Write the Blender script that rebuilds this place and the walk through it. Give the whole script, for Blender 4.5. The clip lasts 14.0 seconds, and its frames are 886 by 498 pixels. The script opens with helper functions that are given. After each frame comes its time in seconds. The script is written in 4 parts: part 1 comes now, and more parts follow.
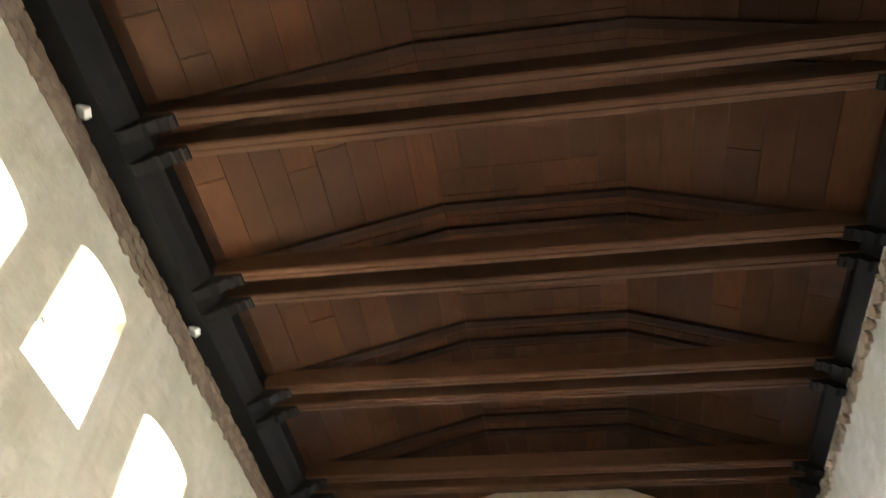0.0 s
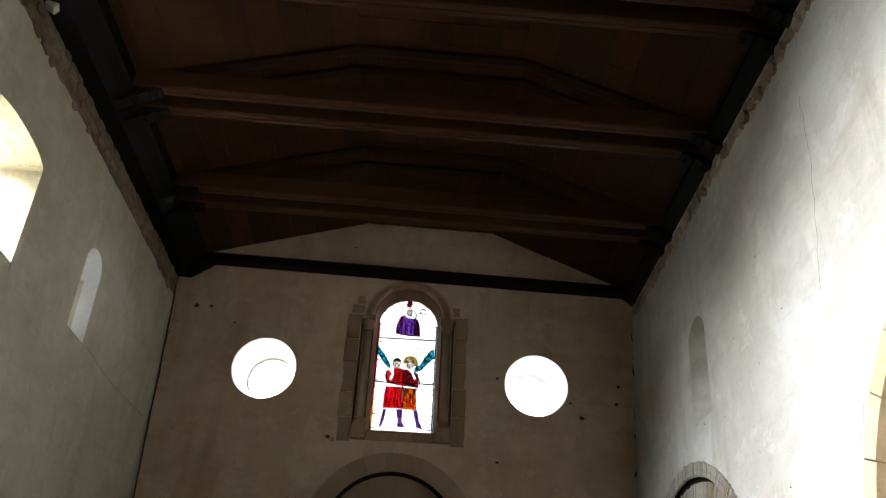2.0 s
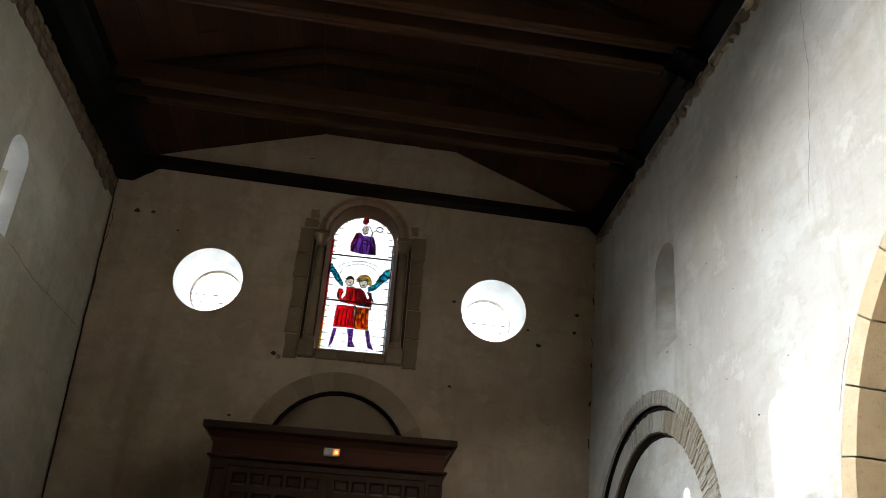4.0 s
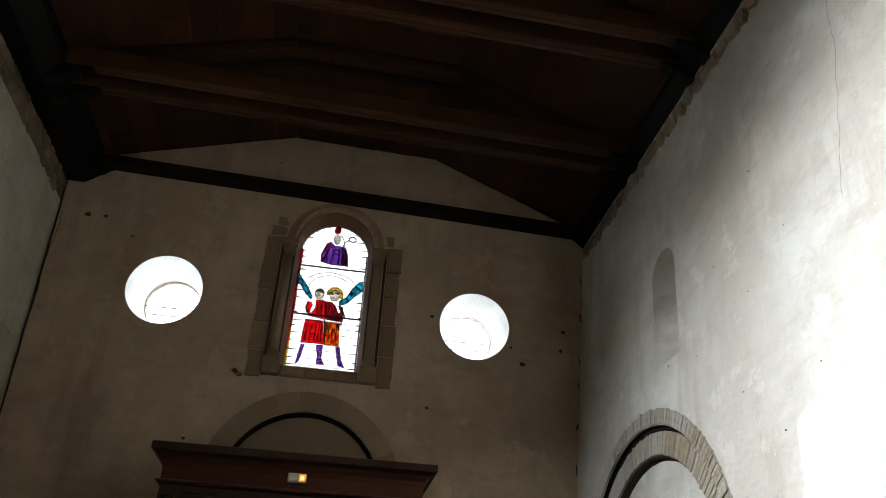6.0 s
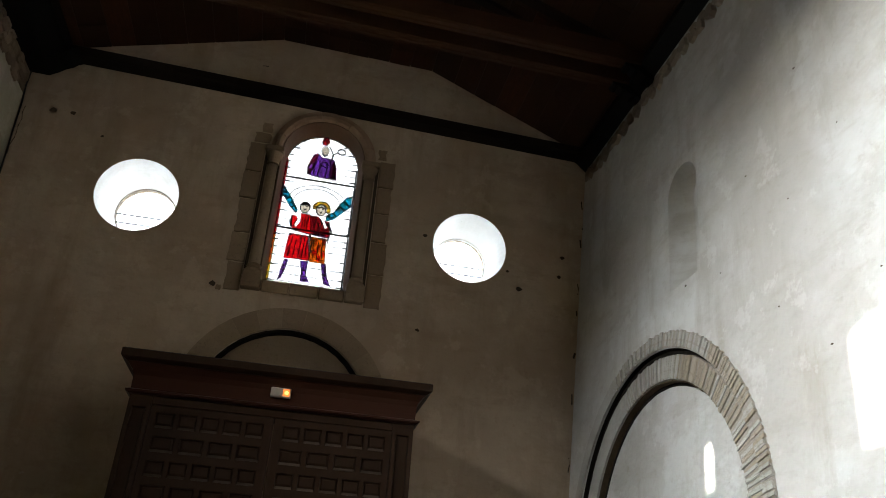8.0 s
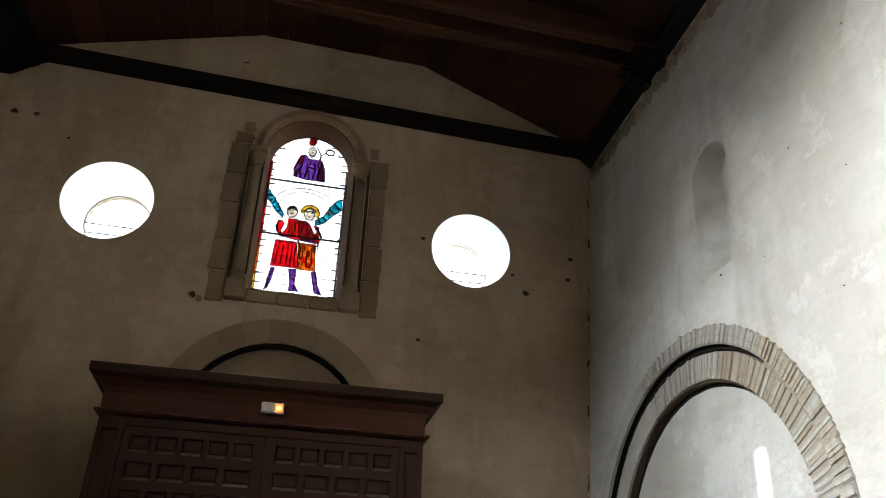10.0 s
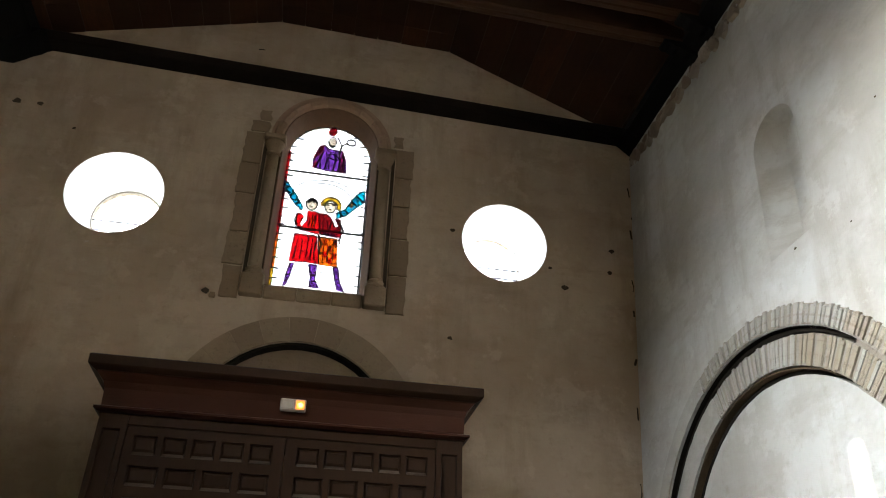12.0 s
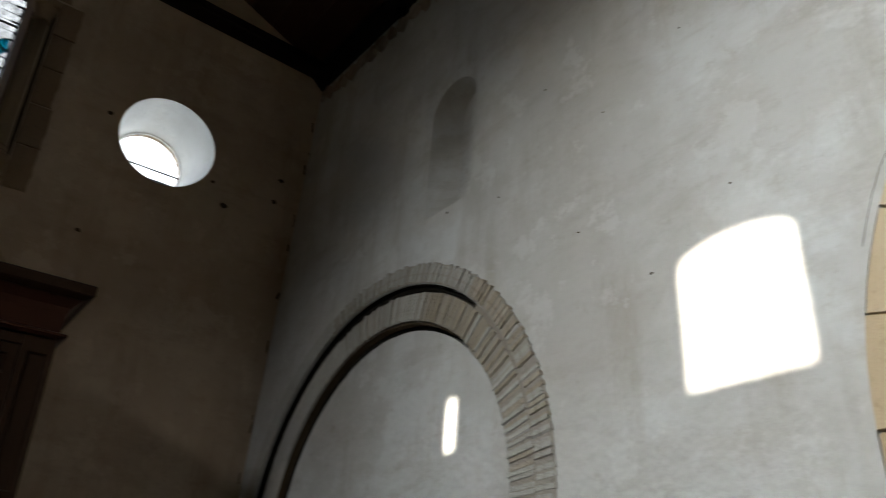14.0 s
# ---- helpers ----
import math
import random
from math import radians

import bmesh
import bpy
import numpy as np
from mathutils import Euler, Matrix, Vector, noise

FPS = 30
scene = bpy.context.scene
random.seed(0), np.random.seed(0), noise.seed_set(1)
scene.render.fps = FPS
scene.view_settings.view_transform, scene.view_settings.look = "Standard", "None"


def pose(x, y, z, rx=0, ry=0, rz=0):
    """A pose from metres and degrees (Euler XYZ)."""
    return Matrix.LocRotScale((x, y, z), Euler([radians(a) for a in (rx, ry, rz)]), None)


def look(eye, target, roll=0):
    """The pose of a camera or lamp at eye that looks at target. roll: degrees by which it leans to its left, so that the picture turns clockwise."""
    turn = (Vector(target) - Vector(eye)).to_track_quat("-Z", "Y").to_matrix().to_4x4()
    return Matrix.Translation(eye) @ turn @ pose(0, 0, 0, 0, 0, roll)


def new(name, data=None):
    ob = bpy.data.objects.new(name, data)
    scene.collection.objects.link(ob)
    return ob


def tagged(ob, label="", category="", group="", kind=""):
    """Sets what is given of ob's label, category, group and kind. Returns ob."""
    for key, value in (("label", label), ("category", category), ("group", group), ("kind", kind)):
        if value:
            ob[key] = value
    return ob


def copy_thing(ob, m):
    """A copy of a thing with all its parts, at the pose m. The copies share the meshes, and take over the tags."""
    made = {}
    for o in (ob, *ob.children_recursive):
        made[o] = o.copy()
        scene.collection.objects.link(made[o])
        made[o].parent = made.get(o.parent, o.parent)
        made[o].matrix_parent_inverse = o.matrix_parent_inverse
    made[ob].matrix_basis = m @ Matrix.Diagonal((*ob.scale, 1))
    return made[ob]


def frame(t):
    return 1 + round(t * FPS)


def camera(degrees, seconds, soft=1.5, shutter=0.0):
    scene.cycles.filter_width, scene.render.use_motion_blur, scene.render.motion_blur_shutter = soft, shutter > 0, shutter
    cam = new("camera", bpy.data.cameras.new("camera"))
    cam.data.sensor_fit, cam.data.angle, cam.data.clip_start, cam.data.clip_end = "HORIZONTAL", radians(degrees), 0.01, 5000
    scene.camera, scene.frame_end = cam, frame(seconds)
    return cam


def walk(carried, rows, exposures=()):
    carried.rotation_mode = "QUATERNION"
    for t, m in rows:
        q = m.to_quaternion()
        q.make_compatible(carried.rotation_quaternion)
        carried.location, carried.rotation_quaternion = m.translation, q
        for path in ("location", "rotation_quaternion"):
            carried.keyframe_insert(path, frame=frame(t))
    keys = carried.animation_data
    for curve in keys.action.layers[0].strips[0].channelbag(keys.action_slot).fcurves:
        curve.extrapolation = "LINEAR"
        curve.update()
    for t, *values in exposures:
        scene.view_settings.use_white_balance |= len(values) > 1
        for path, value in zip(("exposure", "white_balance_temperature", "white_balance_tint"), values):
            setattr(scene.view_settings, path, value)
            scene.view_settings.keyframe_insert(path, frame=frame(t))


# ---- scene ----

# ---- camera and walk ----
cam = camera(60.12, 14.0, soft=0.9, shutter=0.4)


def held(x, y, z, tilt, lean, turn):
    """An eye with tilt above the horizon, lean to its left and turn to its left."""
    return pose(x, y, z, 90 + tilt, 0, turn) @ pose(0, 0, 0, 0, 0, lean)


PATH = [
    (0.0, held(0.356, 7.908, 1.393, 50.71, 3.07, 11.09)),
    (0.5, held(0.289, 8.057, 1.292, 46.97, 3.59, 4.34)),
    (1.0, held(0.270, 8.059, 1.275, 41.80, 3.42, 1.32)),
    (1.5, held(0.330, 8.110, 1.345, 36.45, 2.80, -0.14)),
    (2.0, held(0.368, 8.205, 1.400, 32.28, 2.81, -1.20)),
    (2.5, held(0.394, 8.382, 1.460, 29.60, 2.81, -4.03)),
    (3.0, held(0.364, 8.536, 1.431, 27.68, 3.57, -5.07)),
    (5.5, held(0.356, 9.577, 1.471, 29.29, 2.81, -6.40)),
    (6.0, held(0.324, 9.804, 1.524, 30.38, 3.01, -7.84)),
    (6.5, held(0.324, 10.027, 1.549, 30.56, 3.82, -8.31)),
    (7.0, held(0.329, 10.184, 1.499, 30.37, 4.53, -8.81)),
    (7.5, held(0.253, 10.414, 1.477, 28.54, 4.95, -10.14)),
    (8.0, held(0.199, 10.683, 1.447, 26.73, 3.95, -10.24)),
    (10.5, held(0.118, 11.792, 1.515, 29.94, 1.34, -11.78)),
    (11.0, held(0.117, 12.017, 1.511, 30.90, 1.37, -10.77)),
    (11.5, held(0.127, 12.236, 1.521, 31.23, 1.86, -9.12)),
    (12.0, held(0.137, 12.425, 1.507, 30.81, 1.54, -10.24)),
    (12.5, held(0.178, 12.547, 1.490, 29.59, 1.10, -12.18)),
    (13.0, held(0.269, 12.529, 1.500, 27.98, 0.24, -19.11)),
    (13.5, held(0.340, 12.626, 1.506, 27.40, 1.55, -28.40)),
    (14.0, held(0.423, 12.672, 1.507, 27.25, 1.55, -37.62)),
]
EXPOSURES = [(0.0, 5.45), (0.5, 5.25), (1.0, 4.66), (1.5, 4.0), (2.0, 3.25), (3.0, 2.9), (5.5, 3.0), (7.5, 3.0), (8.0, 2.93), (10.5, 3.43), (11.0, 3.42), (11.5, 3.6), (12.0, 3.75), (12.5, 3.8), (13.0, 3.6), (13.5, 2.8), (14.0, 1.76)]
walk(cam, PATH, EXPOSURES)

# ---- sky and sun ----
SUN_TILT = 19.0
world = bpy.data.worlds.new("world")
scene.world = world
world.use_nodes = True
wn = world.node_tree.nodes
wn.clear()
sky = wn.new("ShaderNodeTexSky")
sky.sky_type, sky.sun_disc = "NISHITA", False
sky.sun_elevation, sky.sun_rotation = radians(SUN_TILT), radians(270)
sky_bg, sky_out = wn.new("ShaderNodeBackground"), wn.new("ShaderNodeOutputWorld")
sky_bg.inputs["Strength"].default_value = 0.15
world.node_tree.links.new(sky.outputs[0], sky_bg.inputs["Color"])
world.node_tree.links.new(sky_bg.outputs[0], sky_out.inputs["Surface"])
sun = new("sun", bpy.data.lights.new("sun", "SUN"))
sun.data.energy, sun.data.angle, sun.data.color = 5.0, radians(0.5), (1.0, 0.93, 0.82)
sun.matrix_basis = look((-30, 14, 30 * math.tan(radians(SUN_TILT)) + 3), (0, 14, 3))


def sky_light(name, m, u, w, v, wide, tall, watts, colour, tilt, spread, turn=0):
    """Daylight of the bright sky standing in a window's outer opening."""
    lamp = new(name, bpy.data.lights.new(name, "AREA"))
    lamp.data.shape, lamp.data.size, lamp.data.size_y = "RECTANGLE", wide, tall
    lamp.data.energy, lamp.data.color, lamp.data.spread = watts, colour, radians(spread)
    lamp.matrix_basis = m @ Matrix.Translation((u, w, v)) @ pose(0, 0, 0, -90 + tilt, 0, turn)


# ---- materials ----
def shader(name):
    m = bpy.data.materials.new(name)
    m.use_nodes = True
    nt = m.node_tree
    return m, nt, nt.nodes["Principled BSDF"]


def mapped(nt, stretch):
    co = nt.nodes.new("ShaderNodeTexCoord")
    mp = nt.nodes.new("ShaderNodeMapping")
    mp.inputs["Scale"].default_value = stretch
    nt.links.new(co.outputs["Object"], mp.inputs["Vector"])
    return mp.outputs["Vector"]


def speckle(nt, vec, scale, detail=5.0, rough=0.6):
    n = nt.nodes.new("ShaderNodeTexNoise")
    n.inputs["Scale"].default_value, n.inputs["Detail"].default_value = scale, detail
    n.inputs["Roughness"].default_value = rough
    nt.links.new(vec, n.inputs["Vector"])
    return n.outputs["Fac"]


def ramp(nt, fac, lo, hi, a=(0, 0, 0), b=(1, 1, 1)):
    r = nt.nodes.new("ShaderNodeValToRGB")
    r.color_ramp.elements[0].position, r.color_ramp.elements[1].position = lo, hi
    r.color_ramp.elements[0].color, r.color_ramp.elements[1].color = (*a, 1), (*b, 1)
    nt.links.new(fac, r.inputs["Fac"])
    return r.outputs["Color"]


def blend(nt, fac, a, b, how="MIX"):
    x = nt.nodes.new("ShaderNodeMix")
    x.data_type, x.blend_type = "RGBA", how
    for value, slot in ((fac, 0), (a, 6), (b, 7)):
        if isinstance(value, (float, int)):
            x.inputs[slot].default_value = value
        elif isinstance(value, tuple):
            x.inputs[slot].default_value = (*value, 1)
        else:
            nt.links.new(value, x.inputs[slot])
    return x.outputs[2]


def relief(nt, bsdf, height, strength, distance, under=None):
    b = nt.nodes.new("ShaderNodeBump")
    b.inputs["Strength"].default_value, b.inputs["Distance"].default_value = strength, distance
    nt.links.new(height, b.inputs["Height"])
    if under is not None:
        nt.links.new(under, b.inputs["Normal"])
    nt.links.new(b.outputs["Normal"], bsdf.inputs["Normal"])
    return b.outputs["Normal"]


def pieces(nt, island):
    g = nt.nodes.new("ShaderNodeNewGeometry" if island else "ShaderNodeObjectInfo")
    return g.outputs["Random Per Island" if island else "Random"]


def plaster(name, pale, dark, stain):
    """Lime plaster: broad patches, faint runs, trowel waves and fine pits."""
    m, nt, bs = shader(name)
    v = mapped(nt, (1, 1, 1))
    run = mapped(nt, (1.6, 1.6, 0.3))
    level = mapped(nt, (0.35, 0.35, 1.1))
    col = blend(nt, ramp(nt, speckle(nt, v, 0.55, 8, 0.66), 0.41, 0.59), pale, dark)
    col = blend(nt, ramp(nt, speckle(nt, run, 1.2, 8, 0.68), 0.52, 0.74, (0, 0, 0), (0.7, 0.7, 0.7)), col, stain)
    col = blend(nt, ramp(nt, speckle(nt, level, 1.7, 7, 0.66), 0.54, 0.72, (0, 0, 0), (0.5, 0.5, 0.5)), col, dark)
    # patches of repair with clear edges, brushed limewash inside them
    col = blend(nt, ramp(nt, speckle(nt, v, 0.8, 10, 0.62), 0.50, 0.545, (0, 0, 0), (0.5, 0.5, 0.5)), col, dark)
    col = blend(nt, ramp(nt, speckle(nt, level, 3.4, 9, 0.7), 0.52, 0.64, (0, 0, 0), (0.24, 0.24, 0.24)), col, stain)
    col = blend(nt, ramp(nt, speckle(nt, v, 1.9, 9, 0.66), 0.56, 0.60, (0, 0, 0), (0.35, 0.35, 0.35)), col, tuple(min(0.8, c * 1.12) for c in pale))
    col = blend(nt, ramp(nt, speckle(nt, v, 7, 7, 0.72), 0.56, 0.72, (0, 0, 0), (0.4, 0.4, 0.4)), col, stain)
    col = blend(nt, ramp(nt, speckle(nt, v, 3.1, 9, 0.75), 0.66, 0.70, (0, 0, 0), (0.35, 0.35, 0.35)), col, (0.74, 0.71, 0.66))
    col = blend(nt, ramp(nt, speckle(nt, v, 38, 4), 0.71, 0.75, (0, 0, 0), (0.5, 0.5, 0.5)), col, (0.17, 0.13, 0.10))
    nt.links.new(col, bs.inputs["Base Color"])
    bs.inputs["Roughness"].default_value = 0.92
    bs.inputs["Specular IOR Level"].default_value = 0.25
    n1 = relief(nt, bs, speckle(nt, v, 1.7, 4, 0.55), 0.75, 0.07)
    n2 = relief(nt, bs, speckle(nt, v, 11, 7, 0.65), 0.2, 0.016, n1)
    relief(nt, bs, speckle(nt, v, 90, 3, 0.6), 0.3, 0.004, n2)
    return m


def stone(name, pale, dark, spot, island=False, bump=0.5):
    m, nt, bs = shader(name)
    v = mapped(nt, (1, 1, 1))
    col = blend(nt, pieces(nt, island), pale, dark)
    col = blend(nt, ramp(nt, speckle(nt, v, 4, 7, 0.65), 0.4, 0.7, (0, 0, 0), (0.7, 0.7, 0.7)), col, dark)
    col = blend(nt, ramp(nt, speckle(nt, v, 26, 5, 0.7), 0.56, 0.72, (0, 0, 0), (0.6, 0.6, 0.6)), col, spot)
    nt.links.new(col, bs.inputs["Base Color"])
    bs.inputs["Roughness"].default_value = 0.9
    bs.inputs["Specular IOR Level"].default_value = 0.12
    n1 = relief(nt, bs, speckle(nt, v, 12, 6, 0.65), bump, 0.03)
    relief(nt, bs, speckle(nt, v, 80, 4, 0.6), bump, 0.006, n1)
    return m


def timber(name, pale, dark, along, island=True, rough=0.62):
    """Old stained wood with the grain along one axis."""
    m, nt, bs = shader(name)
    st = tuple(0.12 if i == along else 1.0 for i in range(3))
    v = mapped(nt, st)
    w = mapped(nt, (1, 1, 1))
    which = pieces(nt, island)
    mid = tuple((a + b) / 2 for a, b in zip(pale, dark))
    col = blend(nt, ramp(nt, which, 0.0, 0.85), dark, mid)
    col = blend(nt, ramp(nt, which, 0.86, 0.98), col, tuple(c * 0.95 for c in pale))
    col = blend(nt, ramp(nt, speckle(nt, v, 22, 8, 0.7), 0.35, 0.7, (0, 0, 0), (0.75, 0.75, 0.75)), col, dark)
    col = blend(nt, ramp(nt, speckle(nt, w, 1.4, 5, 0.6), 0.5, 0.75, (0, 0, 0), (0.5, 0.5, 0.5)), col, tuple(c * 0.45 for c in dark))
    nt.links.new(col, bs.inputs["Base Color"])
    bs.inputs["Roughness"].default_value = rough
    bs.inputs["Specular IOR Level"].default_value = 0.12 if rough < 0.5 else 0.08
    relief(nt, bs, speckle(nt, v, 60, 5, 0.7), 0.4, 0.006)
    return m


def plain(name, col, rough=0.5, metal=0.0):
    m, nt, bs = shader(name)
    v = mapped(nt, (1, 1, 1))
    c = blend(nt, ramp(nt, speckle(nt, v, 30, 4), 0.4, 0.7, (0, 0, 0), (0.5, 0.5, 0.5)), col, tuple(a * 0.7 for a in col))
    nt.links.new(c, bs.inputs["Base Color"])
    bs.inputs["Roughness"].default_value, bs.inputs["Metallic"].default_value = rough, metal
    return m


def glass(name, col, gloss=0.05):
    """Thin window glass that lets its colour through."""
    m, nt, bs = shader(name)
    nt.nodes.remove(bs)
    tr, gl, mx = (nt.nodes.new("ShaderNodeBsdf" + k) for k in ("Transparent", "Glossy", "Transparent"))
    mix = nt.nodes.new("ShaderNodeMixShader")
    nt.nodes.remove(mx)
    v = mapped(nt, (1, 1, 1))
    c = blend(nt, ramp(nt, speckle(nt, v, 14, 4), 0.3, 0.75), col, tuple(a * 0.6 for a in col))
    nt.links.new(c, tr.inputs["Color"])
    gl.inputs["Roughness"].default_value = 0.15
    mix.inputs[0].default_value = gloss
    nt.links.new(tr.outputs[0], mix.inputs[1])
    nt.links.new(gl.outputs[0], mix.inputs[2])
    nt.links.new(mix.outputs[0], nt.nodes["Material Output"].inputs["Surface"])
    return m


def glow(name, col, power):
    m, nt, bs = shader(name)
    bs.inputs["Base Color"].default_value = (*col, 1)
    bs.inputs["Emission Color"].default_value = (*col, 1)
    bs.inputs["Emission Strength"].default_value = power
    return m


PLASTER = plaster("lime_plaster", (0.57, 0.45, 0.335), (0.455, 0.34, 0.24), (0.30, 0.205, 0.13))
PLASTER_SIDE = plaster("yellowed_lime_plaster", (0.53, 0.49, 0.395), (0.43, 0.39, 0.295), (0.30, 0.26, 0.18))
PLASTER_GREY = plaster("grey_lime_plaster", (0.57, 0.56, 0.535), (0.455, 0.43, 0.39), (0.33, 0.28, 0.215))
SANDSTONE = stone("sandstone", (0.44, 0.37, 0.27), (0.36, 0.29, 0.20), (0.25, 0.19, 0.12))
PALE_STONE = stone("pale_sandstone", (0.58, 0.46, 0.31), (0.47, 0.355, 0.22), (0.33, 0.235, 0.14))
TILE_RUBBLE = stone("tile_rubble", (0.46, 0.41, 0.34), (0.24, 0.18, 0.13), (0.10, 0.07, 0.05), island=True, bump=0.9)
TILE = stone("broken_tile_clay", (0.48, 0.42, 0.34), (0.26, 0.19, 0.14), (0.12, 0.08, 0.06))
FRAME_STONE = stone("brown_limestone", (0.35, 0.255, 0.17), (0.25, 0.175, 0.115), (0.15, 0.105, 0.07))
# soffit shade and the coloured glow from the glass are in this colour
REVEAL_STONE = stone("shaded_reveal_limestone", (0.20, 0.122, 0.08), (0.14, 0.085, 0.055), (0.09, 0.06, 0.04))
# paler and pinker, with the warm light on the window head mixed in
HEAD_STONE = stone("warm_lit_limestone", (0.46, 0.31, 0.22), (0.35, 0.225, 0.155), (0.20, 0.13, 0.09))
PORTAL_STONE = stone("plain_brown_limestone", (0.39, 0.295, 0.205), (0.30, 0.22, 0.15), (0.20, 0.14, 0.09))
RUBBLE = stone("rubble", (0.29, 0.22, 0.155), (0.16, 0.115, 0.08), (0.09, 0.07, 0.055), island=True, bump=0.9)
BRICK = stone("whitewashed_brick", (0.47, 0.445, 0.40), (0.38, 0.35, 0.305), (0.27, 0.225, 0.175), bump=0.9)
WASHED = plaster("washed_arch_plaster", (0.50, 0.48, 0.44), (0.40, 0.375, 0.335), (0.30, 0.26, 0.205))
# near-black colour that stands in for shade in the arch recesses
JOINT_SHADE = stone("joint_shade", (0.022, 0.017, 0.012), (0.015, 0.012, 0.009), (0.01, 0.008, 0.006))
BARE_BRICK = stone("bare_brown_brick", (0.42, 0.36, 0.285), (0.33, 0.275, 0.205), (0.20, 0.15, 0.10), bump=0.9)
MORTAR = stone("mortar", (0.38, 0.345, 0.295), (0.29, 0.25, 0.205), (0.16, 0.13, 0.10), bump=0.9)
# for pits and cracks, and for shade painted beside shafts and arch ring
PIT_AND_SHADE = stone("dark_pit_and_shade", (0.10, 0.068, 0.04), (0.06, 0.042, 0.026), (0.02, 0.015, 0.01))
BOARD = timber("ceiling_board", (0.080, 0.029, 0.011), (0.031, 0.0135, 0.0065), 1)
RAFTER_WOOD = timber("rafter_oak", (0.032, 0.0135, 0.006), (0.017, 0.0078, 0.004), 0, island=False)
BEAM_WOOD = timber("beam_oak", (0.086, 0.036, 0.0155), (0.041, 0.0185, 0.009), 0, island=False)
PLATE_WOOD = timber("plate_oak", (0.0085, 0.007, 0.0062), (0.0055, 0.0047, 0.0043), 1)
BLACK_OAK = timber("black_oak", (0.019, 0.011, 0.007), (0.011, 0.007, 0.005), 0)
DOOR_WOOD = timber("walnut_stain", (0.040, 0.019, 0.009), (0.023, 0.011, 0.0055), 2, rough=0.46)
# paler wood that paints the highlight on the panels' lower edges
LEDGE_LIGHT_WOOD = timber("ledge_light_wood", (0.115, 0.09, 0.07), (0.075, 0.056, 0.042), 0, island=False, rough=0.48)
CORNICE_WOOD = timber("red_walnut", (0.062, 0.021, 0.011), (0.038, 0.014, 0.008), 0, rough=0.38)
FLAGSTONE = stone("flagstone", (0.085, 0.072, 0.058), (0.06, 0.05, 0.04), (0.045, 0.037, 0.03))
BLACK = plain("black_rubber", (0.012, 0.012, 0.012), 0.6)
IRON = plain("dark_iron", (0.03, 0.028, 0.026), 0.55, 0.6)
LEAD = plain("lead_came", (0.02, 0.02, 0.022), 0.6, 0.3)
WHITE_CASE = plain("white_plastic", (0.72, 0.70, 0.66), 0.45)
DULL_CASE = plain("dull_plastic", (0.36, 0.32, 0.27), 0.5)
LIMEWASH = plaster("white_limewash", (0.76, 0.765, 0.77), (0.70, 0.70, 0.695), (0.58, 0.56, 0.53))
CLEAR = glass("clear_pane", (0.9, 0.93, 0.95))
EARTH = stone("dry_earth", (0.30, 0.25, 0.18), (0.22, 0.19, 0.13), (0.14, 0.12, 0.08))


# ---- building helpers ----
def mesh_of(name, bm, material, smooth=False):
    me = bpy.data.meshes.new(name)
    bmesh.ops.recalc_face_normals(bm, faces=bm.faces[:])
    bm.to_mesh(me)
    bm.free()
    for p in me.polygons:
        p.use_smooth = smooth
    if material:
        me.materials.append(material)
    return me


def part(name, bm, material, parent=None, label="", smooth=False, m=None):
    ob = new(name, mesh_of(name, bm, material, smooth))
    ob.parent = parent
    if m is not None:
        ob.matrix_basis = m
    return tagged(ob, label)


def box(bm, a, b, bevel=0.0):
    """A box between two corners, with its edges taken off."""
    lo = [min(p, q) for p, q in zip(a, b)]
    hi = [max(p, q) for p, q in zip(a, b)]
    vs = [bm.verts.new((x, y, z)) for x in (lo[0], hi[0]) for y in (lo[1], hi[1]) for z in (lo[2], hi[2])]
    fs = [bm.faces.new([vs[i] for i in f]) for f in ((0, 1, 3, 2), (4, 6, 7, 5), (0, 4, 5, 1), (2, 3, 7, 6), (0, 2, 6, 4), (1, 5, 7, 3))]
    if bevel:
        es = {e for f in fs for e in f.edges}
        bmesh.ops.bevel(bm, geom=list(es), offset=bevel, segments=1, affect="EDGES", profile=0.5)
    return bm


def prism(bm, loop, w0, w1, back=None):
    """A closed outline in (u, v) carried from depth w0 to w1."""
    back = back or loop
    a = [bm.verts.new((u, w0, v)) for u, v in loop]
    b = [bm.verts.new((u, w1, v)) for u, v in back]
    n = len(a)
    bm.faces.new(a)
    bm.faces.new(b[::-1])
    for i in range(n):
        bm.faces.new((a[i], b[i], b[(i + 1) % n], a[(i + 1) % n]))
    return bm


def profile(bm, pts, axis, a, b):
    """A moulding: an outline carried along axis 0 (pts are y, z) or 1 (pts are x, z)."""
    def at(p, s):
        return (s, p[0], p[1]) if axis == 0 else (p[0], s, p[1])
    va = [bm.verts.new(at(p, a)) for p in pts]
    vb = [bm.verts.new(at(p, b)) for p in pts]
    n = len(pts)
    bm.faces.new(va)
    bm.faces.new(vb[::-1])
    for i in range(n):
        bm.faces.new((va[i], vb[i], vb[(i + 1) % n], va[(i + 1) % n]))
    return bm


